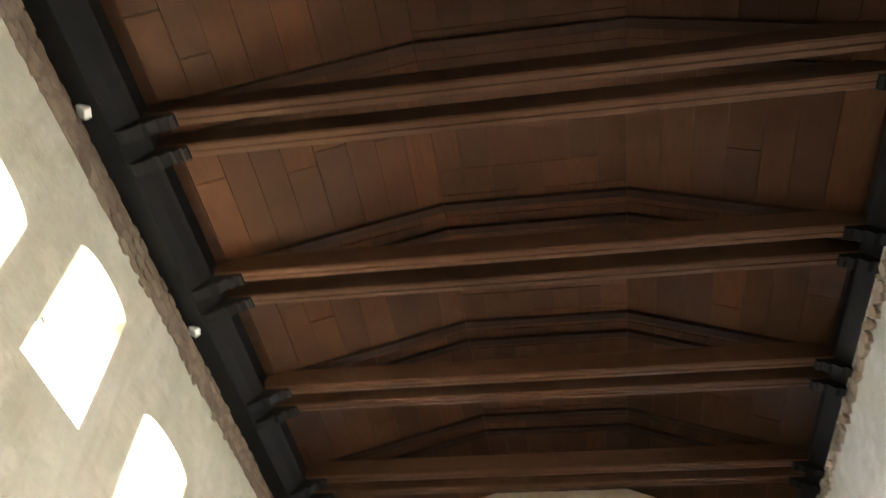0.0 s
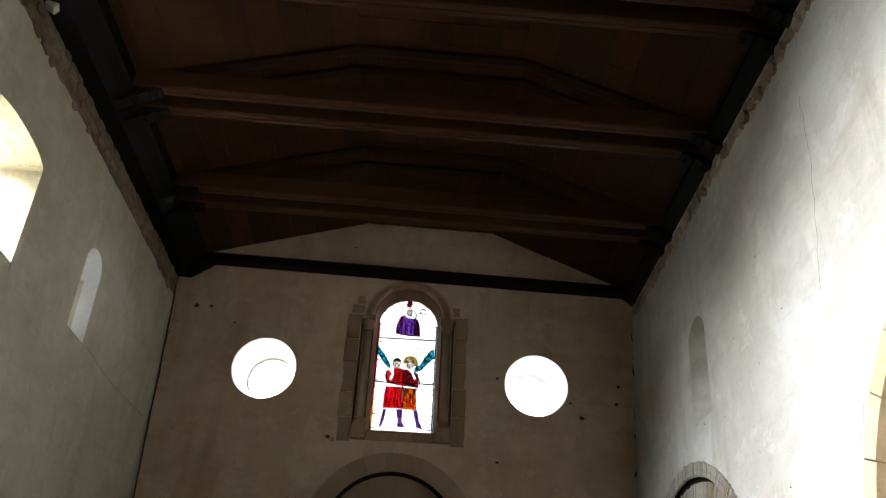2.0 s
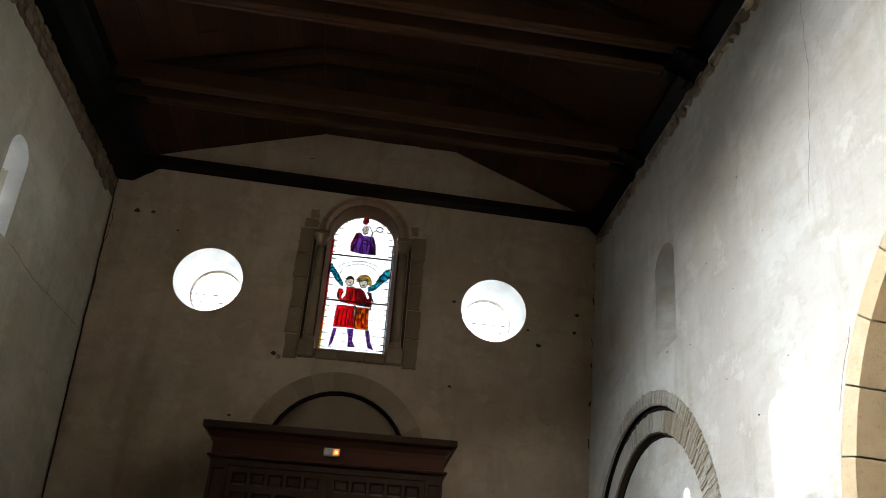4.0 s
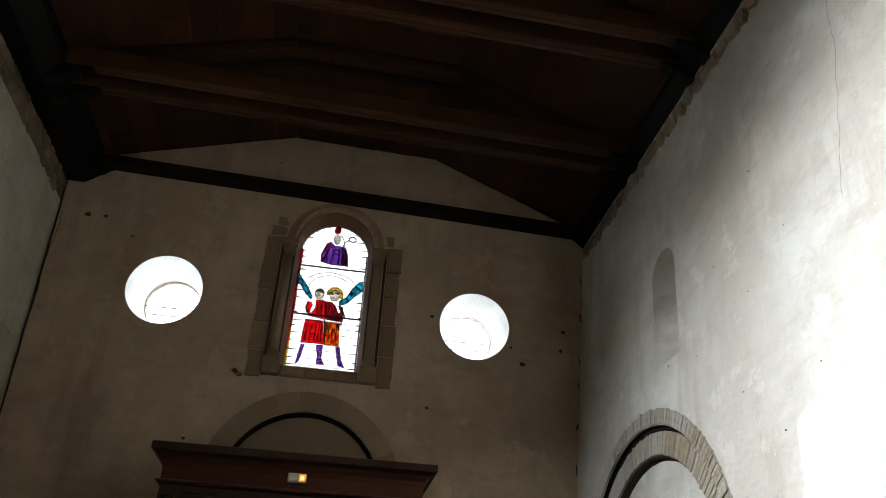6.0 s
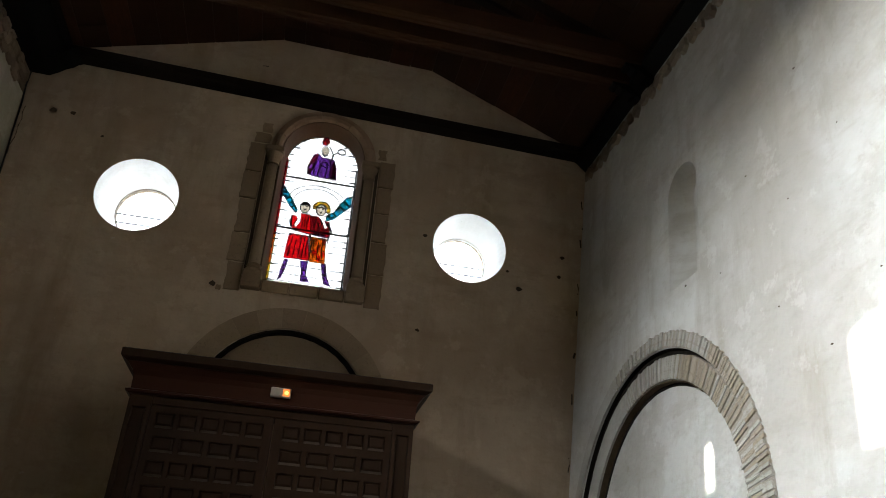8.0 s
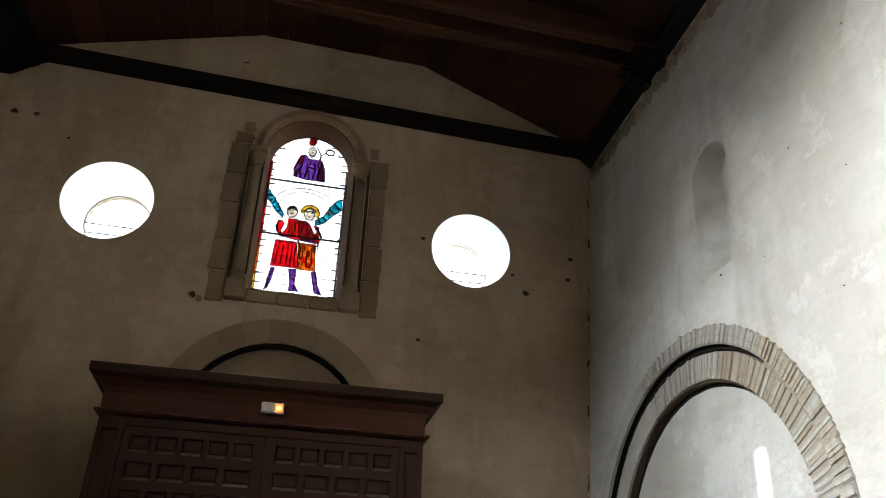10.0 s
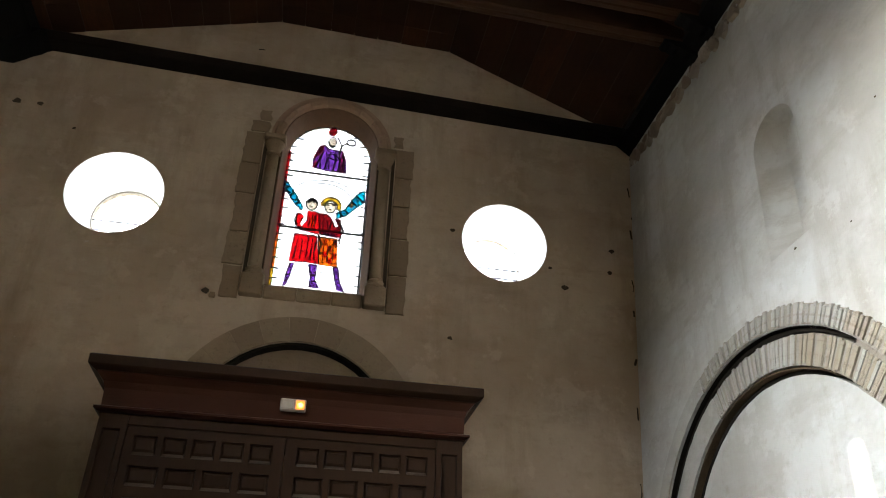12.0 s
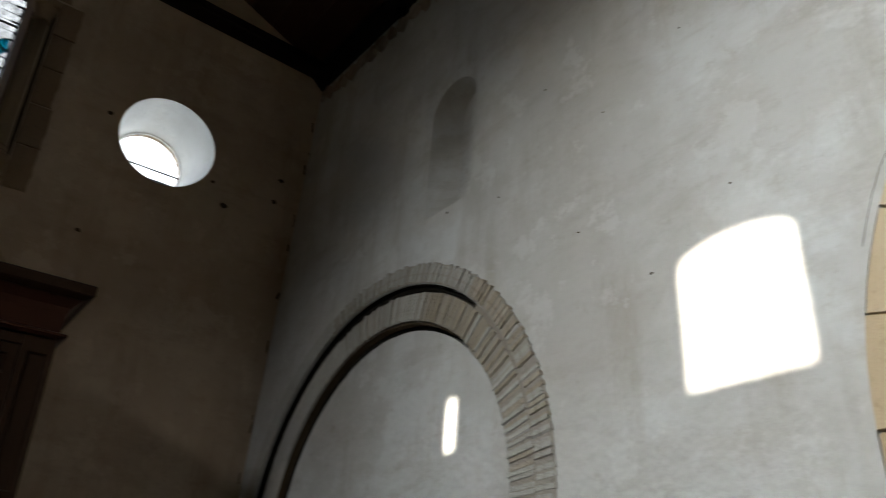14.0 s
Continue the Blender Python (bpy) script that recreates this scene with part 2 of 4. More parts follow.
def tube(bm, path, r, seg=8):
    rings = []
    for i, p in enumerate(path):
        d = (Vector(path[min(i + 1, len(path) - 1)]) - Vector(path[max(i - 1, 0)])).normalized()
        q = d.to_track_quat("Z", "Y")
        rings.append([bm.verts.new(Vector(p) + q @ Vector((r * math.cos(k * math.tau / seg), r * math.sin(k * math.tau / seg), 0))) for k in range(seg)])
    for a, b in zip(rings, rings[1:]):
        for k in range(seg):
            bm.faces.new((a[k], a[(k + 1) % seg], b[(k + 1) % seg], b[k]))
    bm.faces.new(rings[0][::-1])
    bm.faces.new(rings[-1])
    return bm


def lathe(bm, pts, seg=20, centre=(0, 0)):
    """Radii and heights turned round the upright through centre."""
    rings = [[bm.verts.new((centre[0] + r * math.cos(k * math.tau / seg), centre[1] + r * math.sin(k * math.tau / seg), z)) for k in range(seg)] for r, z in pts]
    for a, b in zip(rings, rings[1:]):
        for k in range(seg):
            bm.faces.new((a[k], a[(k + 1) % seg], b[(k + 1) % seg], b[k]))
    bm.faces.new(rings[0][::-1])
    bm.faces.new(rings[-1])
    return bm


def circle(u, v, r, n=48):
    return [(u + r * math.cos(k * math.tau / n), v + r * math.sin(k * math.tau / n)) for k in range(n)]


def arched(u, half, foot, spring, rise=None, n=20):
    """An upright opening with a round or flatter head."""
    rise = half if rise is None else rise
    head = [(u + half * math.cos(math.pi * k / n), spring + rise * math.sin(math.pi * k / n)) for k in range(n + 1)]
    return [(u - half, foot), (u + half, foot)] + head


def holed(bm, outline, holes, w):
    """A flat sheet at depth w with holes in it; gives back each hole's rim."""
    edges, rims = [], []
    for loop in [outline] + holes:
        vs = [bm.verts.new((u, w, v)) for u, v in loop]
        edges += [bm.edges.new((vs[i], vs[(i + 1) % len(vs)])) for i in range(len(vs))]
        rims.append(vs)
    bmesh.ops.triangle_fill(bm, use_beauty=True, use_dissolve=False, edges=edges)
    return rims


def join_rims(bm, a, b):
    for i in range(len(a)):
        bm.faces.new((a[i], a[(i + 1) % len(a)], b[(i + 1) % len(a)], b[i]))


def wall_sheet(outline, openings, thick):
    """A wall with its openings: (near rim, far rim, depth); a depth under the wall's own is a blind recess."""
    bm = bmesh.new()
    front = holed(bm, outline, [o[0] for o in openings], 0)
    deep = [o for o in openings if o[2] >= thick]
    rear = holed(bm, outline, [o[1] for o in deep], thick)
    join_rims(bm, front[0], rear[0])
    k = 1
    for o, rim in zip(openings, front[1:]):
        if o[2] >= thick:
            join_rims(bm, rim, rear[k])
            k += 1
        else:
            cap = [bm.verts.new((u, o[2], v)) for u, v in o[1]]
            join_rims(bm, rim, cap)
            bm.faces.new(cap)
    return bm


# ---- the plan: wall frames, all three leaning a little ----
TOP = 7.8
LEAN_END, LEAN_LEFT, LEAN_RIGHT = -0.0386, -0.0379, 0.0547
ROOF_TILT = -0.028


def wall_frame(origin, along, outward, lean):
    """u along the wall, depth outward, height up the leaning wall, from the floor's level."""
    x = Vector(along)
    z = (Vector((0, 0, 1)) + Vector(outward) * lean).normalized()
    y = z.cross(x)
    m = Matrix((x, y, z)).transposed().to_4x4()
    m.translation = Vector(origin) - z * TOP
    return m


END = wall_frame((0, 20, TOP), (1, 0, 0), (0, 1, 0), LEAN_END)
LEFT = wall_frame((-4, 0, TOP), (0, 1, 0), (-1, 0, 0), -LEAN_LEFT)
RIGHT = wall_frame((4, 0, TOP), (0, -1, 0), (1, 0, 0), LEAN_RIGHT)
# on the right wall u runs backwards: u = -y


SKY_WHITE = (0.885, 0.945, 0.975)
for u, v, tilt, watts, spread, turn in ((10.73, 5.92, 24, 42, 74, 0), (12.50, 6.32, 35, 34, 74, 4), (14.53, 5.92, 41, 53, 80, 7)):
    sky_light("window_daylight", LEFT, u, 0.9, v, 0.9, 1.3, watts, SKY_WHITE, tilt, spread, turn)
for u, v in ((-2.24, 6.43), (2.27, 6.39)):
    sky_light("window_daylight", END, u, 0.9, v, 0.8, 0.8, 2.4, SKY_WHITE, 0, 84)
sky_light("window_daylight", LEFT, 17.03, 0.9, 6.0, 0.16, 0.5, 0.9, SKY_WHITE, 0, 150)

# ---- floor, ground, walls ----
bm = bmesh.new()
box(bm, (-4.6, -3, -0.3), (5.2, 21.2, 0))
floor = tagged(part("floor", bm, FLAGSTONE), "worn grey stone floor of the nave", "floor", kind="structure")
bm = bmesh.new()
bmesh.ops.create_grid(bm, x_segments=2, y_segments=2, size=1500, matrix=Matrix.Translation((0, 0, -0.32)))
tagged(part("ground", bm, EARTH), "dry earth ground outside the church", "ground", kind="structure")

bm = bmesh.new()
box(bm, (-160, 90, -0.3), (160, 90.4, 150))
tagged(part("backdrop", bm, glow("hazy_sky", (0.93, 0.96, 1.0), 1.3)), "hazy white sky beyond the gable wall", "sky", kind="structure")

ROUND_L, ROUND_R, ROUND_SIZE = (-2.24, 6.37), (2.27, 6.33), 0.53
WIN_U, WIN_SPRING, WIN_HALF = 0.08, 7.38, 0.58
PORTAL_Z = 3.74
end_out = [(-4.9, -0.1), (4.9, -0.1), (4.9, 9.6), (-4.9, 9.6)]
end_holes = [
    (circle(*ROUND_L, ROUND_SIZE), circle(ROUND_L[0], ROUND_L[1] + 0.06, 0.40), 0.85),
    (circle(*ROUND_R, ROUND_SIZE), circle(ROUND_R[0], ROUND_R[1] + 0.06, 0.40), 0.85),
    (arched(WIN_U, WIN_HALF, 5.42, WIN_SPRING), arched(WIN_U, 0.80, 5.30, WIN_SPRING + 0.32), 0.85),
    (arched(0.02, 1.06, 0.02, PORTAL_Z), arched(0.02, 1.06, 0.02, PORTAL_Z), 0.42),
]
wall_end = tagged(part("wall_end", wall_sheet(end_out, end_holes, 0.85), PLASTER, m=END), "aged cream lime plaster gable wall with stains", "wall", kind="structure")

LEFT_WINDOWS = [  # middle, half width, foot, spring, rise
    (10.68, 0.62, 5.29, 6.44, 0.20),
    (12.45, 0.52, 5.62, 6.97, 0.15),
    (14.48, 0.63, 5.29, 6.46, 0.15),
]
left_out = [(-3, -0.1), (20.4, -0.1), (20.4, 8.3), (-3, 8.3)]
left_holes = []
for u, half, foot, spring, rise in LEFT_WINDOWS:
    left_holes.append((arched(u, half, foot, spring, rise), arched(u + 0.06, 0.335, foot + 0.07, spring - 0.13, 0.12), 0.85))
left_holes.append((arched(16.90, 0.26, 5.34, 6.28), arched(17.03, 0.06, 5.73, 6.09), 0.85))
wall_left = tagged(part("wall_left", wall_sheet(left_out, left_holes, 0.85), PLASTER_SIDE, m=LEFT), "aged cream lime plaster side wall with deep windows", "wall", kind="structure")

ARCH_U, ARCH_Z, ARCH_OUT, ARCH_MID, ARCH_IN = -17.92, 2.28, 2.13, 1.95, 1.64
BIG_U, BIG_Z, BIG_OUT, BIG_IN = -11.6, 2.3, 2.42, 1.88
right_out = [(-20.4, -0.1), (3, -0.1), (3, 8.1), (-20.4, 8.1)]
right_holes = [
    (arched(ARCH_U, ARCH_MID, 0.02, ARCH_Z, n=40), arched(ARCH_U, ARCH_MID, 0.02, ARCH_Z, n=40), 0.55),
    (arched(BIG_U, BIG_OUT, 0.02, BIG_Z, n=40), arched(BIG_U, BIG_OUT, 0.02, BIG_Z, n=40), 0.62),
    (arched(-17.07, 0.31, 4.76, 5.85, 0.30), arched(-16.96, 0.20, 4.92, 5.82, 0.27), 0.19),
]
wall_right = tagged(part("wall_right", wall_sheet(right_out, right_holes, 0.9), PLASTER_GREY, m=RIGHT), "pale grey lime plaster side wall with blind arches", "wall", kind="structure")
bm = bmesh.new()
box(bm, (-4.9, -3.5, -0.1), (5.2, -3.0, 9.8))
tagged(part("wall_back", bm, PLASTER), "plain cream plaster wall closing the nave", "wall", kind="structure")

# ---- roof: tie beams, plates, boarded trough ceiling ----
ROOF = pose(0, 0, 0, 0, math.degrees(math.atan(-ROOF_TILT)), 0)
FLAT_Z, KINK_L, KINK_R = 9.245, -1.02, 1.25
TRUSSES = (2.98, 5.14, 7.28, 9.41, 11.545, 13.725, 15.81, 17.935)


def roof_z(x):
    if x < KINK_L:
        return FLAT_Z - 0.322 * (KINK_L - x)
    if x > KINK_R:
        return FLAT_Z - 0.392 * (x - KINK_R)
    return FLAT_Z


def ceiling_boards():
    rng = random.Random(4)
    bm = bmesh.new()
    strips = []
    flat = (KINK_L, KINK_R)
    for a, b in ((-4.3, KINK_L), (KINK_L, KINK_R), (KINK_R, 4.3)):
        n = max(1, round((b - a) / 0.34))
        cuts = [a + (b - a) * i / n for i in range(n + 1)]
        cuts = [c + (rng.uniform(-0.03, 0.03) if 0 < i < n else 0) for i, c in enumerate(cuts)]
        strips += list(zip(cuts, cuts[1:]))
    bays = [-3.4, *TRUSSES, 20.35]
    for a, b in strips:
        for lo, hi in zip(bays, bays[1:]):
            if flat[0] <= a < flat[1]:
                # planks along the crown with a row of short boards by the truss
                cuts = [lo, lo + 0.36, lo + 0.80, hi - 0.72, hi - 0.34, hi] if hi - lo > 1.9 else [lo, hi]
            else:
                cuts = [lo, lo + (hi - lo) * rng.uniform(0.35, 0.7), hi] if rng.random() < 0.35 else [lo, hi]
            for y, e in zip(cuts, cuts[1:]):
                lift = rng.uniform(0, 0.010)
                g = rng.uniform(0.002, 0.005)
                za, zb = roof_z(a + 1e-4) + lift, roof_z(b - 1e-4) + lift
                vs = [bm.verts.new(p) for p in (
                    (a + g, y + g, za), (b - g, y + g, zb), (b - g, e - g, zb), (a + g, e - g, za),
                    (a + g, y + g, za + 0.03), (b - g, y + g, zb + 0.03), (b - g, e - g, zb + 0.03), (a + g, e - g, za + 0.03))]
                for f in ((0, 3, 2, 1), (4, 5, 6, 7), (0, 1, 5, 4), (1, 2, 6, 5), (2, 3, 7, 6), (3, 0, 4, 7)):
                    bm.faces.new([vs[i] for i in f])
    # the dark deck that closes the joints
    pts = [(-4.9, roof_z(-4.9)), (KINK_L, FLAT_Z), (KINK_R, FLAT_Z), (4.9, roof_z(4.9))]
    lo = [(x, z + 0.035) for x, z in pts]
    hi = [(x, z + 0.25) for x, z in pts[::-1]]
    profile(bm, lo + hi, 1, -3.5, 21.0)
    return bm


ceiling = tagged(part("ceiling", ceiling_boards(), BOARD, m=ROOF), "dark brown boarded trough ceiling of old planks", "ceiling", kind="structure")

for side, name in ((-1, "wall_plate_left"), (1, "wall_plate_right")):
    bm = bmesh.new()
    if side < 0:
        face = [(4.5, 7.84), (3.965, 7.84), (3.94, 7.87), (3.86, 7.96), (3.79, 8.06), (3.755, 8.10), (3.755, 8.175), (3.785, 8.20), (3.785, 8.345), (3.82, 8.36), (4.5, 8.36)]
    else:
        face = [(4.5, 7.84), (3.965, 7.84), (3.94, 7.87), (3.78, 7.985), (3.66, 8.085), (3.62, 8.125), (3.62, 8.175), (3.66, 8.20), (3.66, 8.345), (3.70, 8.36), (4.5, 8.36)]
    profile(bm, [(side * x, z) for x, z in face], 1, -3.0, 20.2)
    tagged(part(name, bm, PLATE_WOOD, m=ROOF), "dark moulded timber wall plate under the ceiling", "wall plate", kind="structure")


def tie_beam():
    base = tagged(new("tie_beam"), "dark oak tie beam on carved corbels across the nave", "beam", "tie beams")
    bm = bmesh.new()
    w = 0.085
    profile(bm, [(-w, 8.15), (-w + 0.02, 8.13), (-0.015, 8.125), (0, 8.14), (0.015, 8.125), (w - 0.02, 8.13), (w, 8.15), (w, 8.25), (w - 0.012, 8.26), (w - 0.012, 8.43), (-w + 0.012, 8.43), (-w + 0.012, 8.26), (-w, 8.25)], 0, -4.05, 4.05)
    part("beam", bm, BEAM_WOOD, base)
    for side in (-1, 1):
        bm = bmesh.new()
        out = [(4.0, 8.12), (3.40, 8.12), (3.405, 8.085), (3.44, 8.065), (3.48, 8.075), (3.50, 8.05), (3.53, 8.02), (3.58, 8.03), (3.61, 8.0), (3.66, 7.955), (3.72, 7.965), (3.76, 7.92), (3.84, 7.875), (3.92, 7.85), (4.0, 7.85)]
        prism(bm, [(side * x, z) for x, z in out], -0.075, 0.075)
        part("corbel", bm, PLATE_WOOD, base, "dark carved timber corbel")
        bm = bmesh.new()
        kink = KINK_R if side > 0 else KINK_L
        foot = side * 3.72
        prism(bm, [(foot, roof_z(foot) - 0.004), (foot, roof_z(foot) - 0.075), (kink, FLAT_Z - 0.075), (kink, FLAT_Z - 0.004)], -0.055, 0.055)
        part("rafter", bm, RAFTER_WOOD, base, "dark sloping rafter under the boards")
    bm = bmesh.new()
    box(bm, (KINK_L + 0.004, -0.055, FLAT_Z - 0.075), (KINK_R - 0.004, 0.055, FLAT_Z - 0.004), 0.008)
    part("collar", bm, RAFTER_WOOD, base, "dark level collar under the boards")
    return base


first = tie_beam()
first.matrix_basis = ROOF @ Matrix.Translation((0, 11.35, 0))
for y in (11.74, 13.53, 13.92, 15.62, 16.0, 17.74, 18.13, 9.22, 9.6, 7.08, 7.47, 4.95, 5.33, 2.8, 3.2):
    copy_thing(first, ROOF @ Matrix.Translation((0, y, 0)))
bm = bmesh.new()
box(bm, (-4.05, 19.76, 8.125), (4.05, 20.3, 8.268), 0.015)
wall_beam = tagged(part("wall_beam", bm, BLACK_OAK, m=ROOF), "dark timber beam set against the gable wall", "beam")
for side in (-1, 1):
    bm = bmesh.new()
    prism(bm, [(side * x, z) for x, z in ((3.60, 8.122), (3.66, 8.09), (3.70, 8.04), (3.80, 7.98), (3.86, 7.92), (3.95, 7.85), (4.0, 7.85), (4.0, 8.122))], 19.62, 19.99)
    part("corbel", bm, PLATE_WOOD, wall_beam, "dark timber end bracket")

# broken plaster and rubble under the plates
rng = random.Random(9)


def rough_stone(bm, u, v, su, sv, w0, w1):
    """A worn stone with its face towards the room."""
    q = [(u + su * (a + rng.uniform(-0.12, 0.12)), v + sv * (b + rng.uniform(-0.15, 0.15))) for a, b in ((-0.5, -0.3), (-0.25, -0.5), (0.28, -0.5), (0.5, -0.2), (0.48, 0.3), (0.2, 0.5), (-0.3, 0.5), (-0.5, 0.25))]
    small = [(u + (a - u) * 0.75, v + (b - v) * 0.7) for a, b in q]
    prism(bm, small, w0, w1, q)


bm = bmesh.new()
for row, v in enumerate((7.62, 7.73, 7.84, 7.94)):
    u = 5.0
    while u < 20.0:
        s = rng.uniform(0.13, 0.34)
        rough_stone(bm, u + s / 2, v + (rng.uniform(-0.05, 0.06) if row == 0 else rng.uniform(-0.03, 0.02)), s * 0.98, 0.135, rng.uniform(-0.03, -0.006), 0.05)
        u += s
box(bm, (5.0, -0.003, 7.60), (20.0, 0.05, 8.02))
tagged(part("rubble_band", bm, RUBBLE, wall_left, "strip of bare brown rubble where plaster is lost"), kind="stuff")

bm = bmesh.new()
u = -20.0
while u < -5.0:
    w = rng.uniform(0.08, 0.22)
    rough_stone(bm, u + w / 2, 7.70 + rng.uniform(-0.035, 0.03), w, rng.uniform(0.10, 0.17), rng.uniform(-0.02, -0.004), 0.05)
    rough_stone(bm, u + w / 2, 7.79 + rng.uniform(-0.02, 0.02), w, 0.12, rng.uniform(-0.02, -0.004), 0.05)
    u += w * 0.9
tagged(part("rubble_edge", bm, TILE_RUBBLE, wall_right, "ragged broken edge of plaster and tile"), kind="stuff")

lump_meshes = []
for k in range(4):
    bm = bmesh.new()
    rough_stone(bm, 0, 0, 0.2, 0.2, -0.05, 0.06)
    box(bm, (-0.07, -0.01, 0.03), (0.08, 0.06, 0.16), 0.02)
    lump_meshes.append(mesh_of("broken_tile", bm, TILE))
for i in range(72):
    ob = new("broken_tile", lump_meshes[rng.randrange(4)])
    ob.parent = wall_right
    ob.matrix_basis = Matrix.Translation((-5.2 - 0.205 * i + rng.uniform(-0.03, 0.03), rng.uniform(-0.005, 0.025), 7.675 + rng.uniform(-0.05, 0.03))) @ pose(0, 0, 0, 0, rng.uniform(-40, 40), 0) @ Matrix.Diagonal((rng.uniform(0.7, 1.25), 1.1, rng.uniform(0.6, 1.2), 1))

# ---- gable wall: window surround, portal arch, pits ----
rng = random.Random(21)


def worn_block(parent, u0, u1, v0, v1, proud, material, ragged=0.008, keep=0):
    """A weathered stone: an uneven outline, its face a little smaller than its bed; keep=-1 or 1 leaves that side straight."""
    loop = []
    for (ax, ay), (bx, by) in (((u0, v0), (u1, v0)), ((u1, v0), (u1, v1)), ((u1, v1), (u0, v1)), ((u0, v1), (u0, v0))):
        n = max(3, int(math.hypot(bx - ax, by - ay) / 0.06))
        for i in range(n):
            x, y = ax + (bx - ax) * i / n, ay + (by - ay) * i / n
            straight = (keep < 0 and x < u0 + 0.004) or (keep > 0 and x > u1 - 0.004)
            r = 0.003 if straight or y in (v0, v1) else ragged
            loop.append((x + rng.uniform(-r, r), y + rng.uniform(-0.005, 0.005)))
    cu, cv = (u0 + u1) / 2, (v0 + v1) / 2
    du, dv = 1 - 0.022 / (u1 - u0), 1 - 0.016 / (v1 - v0)
    bm = bmesh.new()
    prism(bm, [(cu + (x - cu) * du, cv + (y - cv) * dv) for x, y in loop], -proud - rng.uniform(0, 0.008), 0.03, loop)
    part("stone_block", bm, material, parent)


surround = tagged(new("window_surround"), "brown carved stone surround with columns round the stained glass", "window surround")
surround.matrix_basis = END
for s in (-1, 1):
    a, b = WIN_U + s * 0.80, WIN_U + s * 1.02
    courses = (5.22, 5.62, 6.04, 6.55, 6.98, 7.44) if s < 0 else (5.22, 5.70, 6.18, 6.62, 7.03, 7.46)
    for lo, hi in zip(courses, courses[1:]):
        shift = s * rng.uniform(-0.012, 0.022)
        worn_block(surround, min(a, b + shift), max(a, b + shift), lo + 0.003, hi - 0.003, 0.018, FRAME_STONE, 0.013, -s)
    u = WIN_U + s * 0.67
    # dark strips paint the shaded gap on either side of the shaft
    for inner in (0.585, 0.755):
        bm = bmesh.new()
        lo, hi = sorted((WIN_U + s * inner, WIN_U + s * (inner + 0.04)))
        prism(bm, [(lo, 5.52), (hi, 5.52), (hi + rng.uniform(-0.006, 0.006), 6.4), (hi, 7.32), (lo, 7.32), (lo + rng.uniform(-0.006, 0.006), 6.4)], -0.004, 0.03)
        part("dark_joint", bm, PIT_AND_SHADE, surround, "dark strip for the shade beside the shaft")
    bm = bmesh.new()
    lathe(bm, [(0.075, 5.62), (0.07, 6.3), (0.068, 7.12)], 20, (u, 0.0))
    part("column_shaft", bm, PORTAL_STONE, surround, "slender round stone shaft", True)
    bm = bmesh.new()
    lathe(bm, [(0.075, 7.12), (0.09, 7.135), (0.075, 7.15), (0.085, 7.2), (0.115, 7.28), (0.12, 7.3)], 20, (u, 0.0))
    box(bm, (u - 0.13, -0.13, 7.30), (u + 0.13, 0.08, 7.38), 0.015)
    part("capital", bm, FRAME_STONE, surround, "worn carved stone capital")
    bm = bmesh.new()
    lathe(bm, [(0.115, 5.50), (0.12, 5.53), (0.09, 5.56), (0.10, 5.59), (0.075, 5.62)], 20, (u, 0.0))
    box(bm, (u - 0.125, -0.12, 5.26), (u + 0.125, 0.08, 5.50), 0.015)
    part("column_base", bm, FRAME_STONE, surround, "moulded stone column base")
# its dark, reddish tone carries the reveal's shade and glow
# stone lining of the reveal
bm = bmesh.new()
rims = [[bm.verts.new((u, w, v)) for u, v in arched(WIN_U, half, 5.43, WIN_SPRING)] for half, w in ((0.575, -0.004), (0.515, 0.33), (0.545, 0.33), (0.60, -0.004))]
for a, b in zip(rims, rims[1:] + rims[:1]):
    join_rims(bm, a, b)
part("reveal", bm, REVEAL_STONE, surround, "brown stone reveal of the window, shade in its colour")
# roll moulding of the head in voussoirs
for k in range(9):
    bm = bmesh.new()
    a0, a1 = math.pi * k / 9 + 0.006, math.pi * (k + 1) / 9 - 0.006
    sect = [(0.585, 0.06), (0.585, -0.01), (0.60, -0.06), (0.64, -0.085), (0.68, -0.07), (0.70, -0.03), (0.74, -0.025), (0.745, 0.06)]
    rings = []
    for i in range(5):
        t = a0 + (a1 - a0) * i / 4
        rings.append([bm.verts.new((WIN_U + r * math.cos(t), w, WIN_SPRING + r * math.sin(t))) for r, w in sect])
    for p, q in zip(rings, rings[1:]):
        for i in range(len(sect)):
            bm.faces.new((p[i], p[(i + 1) % len(sect)], q[(i + 1) % len(sect)], q[i]))
    bm.faces.new(rings[0])
    bm.faces.new(rings[-1][::-1])
    part("voussoir", bm, HEAD_STONE, surround)
# patches of bare stone beside the head, and a stub at the foot
worn_block(surround, WIN_U - 0.99, WIN_U - 0.765, 7.45, 7.62, 0.006, FRAME_STONE, 0.03)
worn_block(surround, WIN_U - 0.90, WIN_U - 0.755, 7.625, 7.79, 0.004, FRAME_STONE, 0.03)
worn_block(surround, WIN_U + 0.755, WIN_U + 0.90, 7.48, 7.66, 0.005, FRAME_STONE, 0.03)
worn_block(surround, WIN_U - 1.10, WIN_U - 1.03, 5.20, 5.28, 0.012, FRAME_STONE, 0.015)
for a, b in ((-0.54, -0.18), (-0.18, 0.2), (0.2, 0.54)):
    bm = bmesh.new()
    box(bm, (WIN_U + a + 0.003, -0.03, 5.258), (WIN_U + b - 0.003, 0.05, 5.415), 0.014)
    part("stone_block", bm, FRAME_STONE, surround)

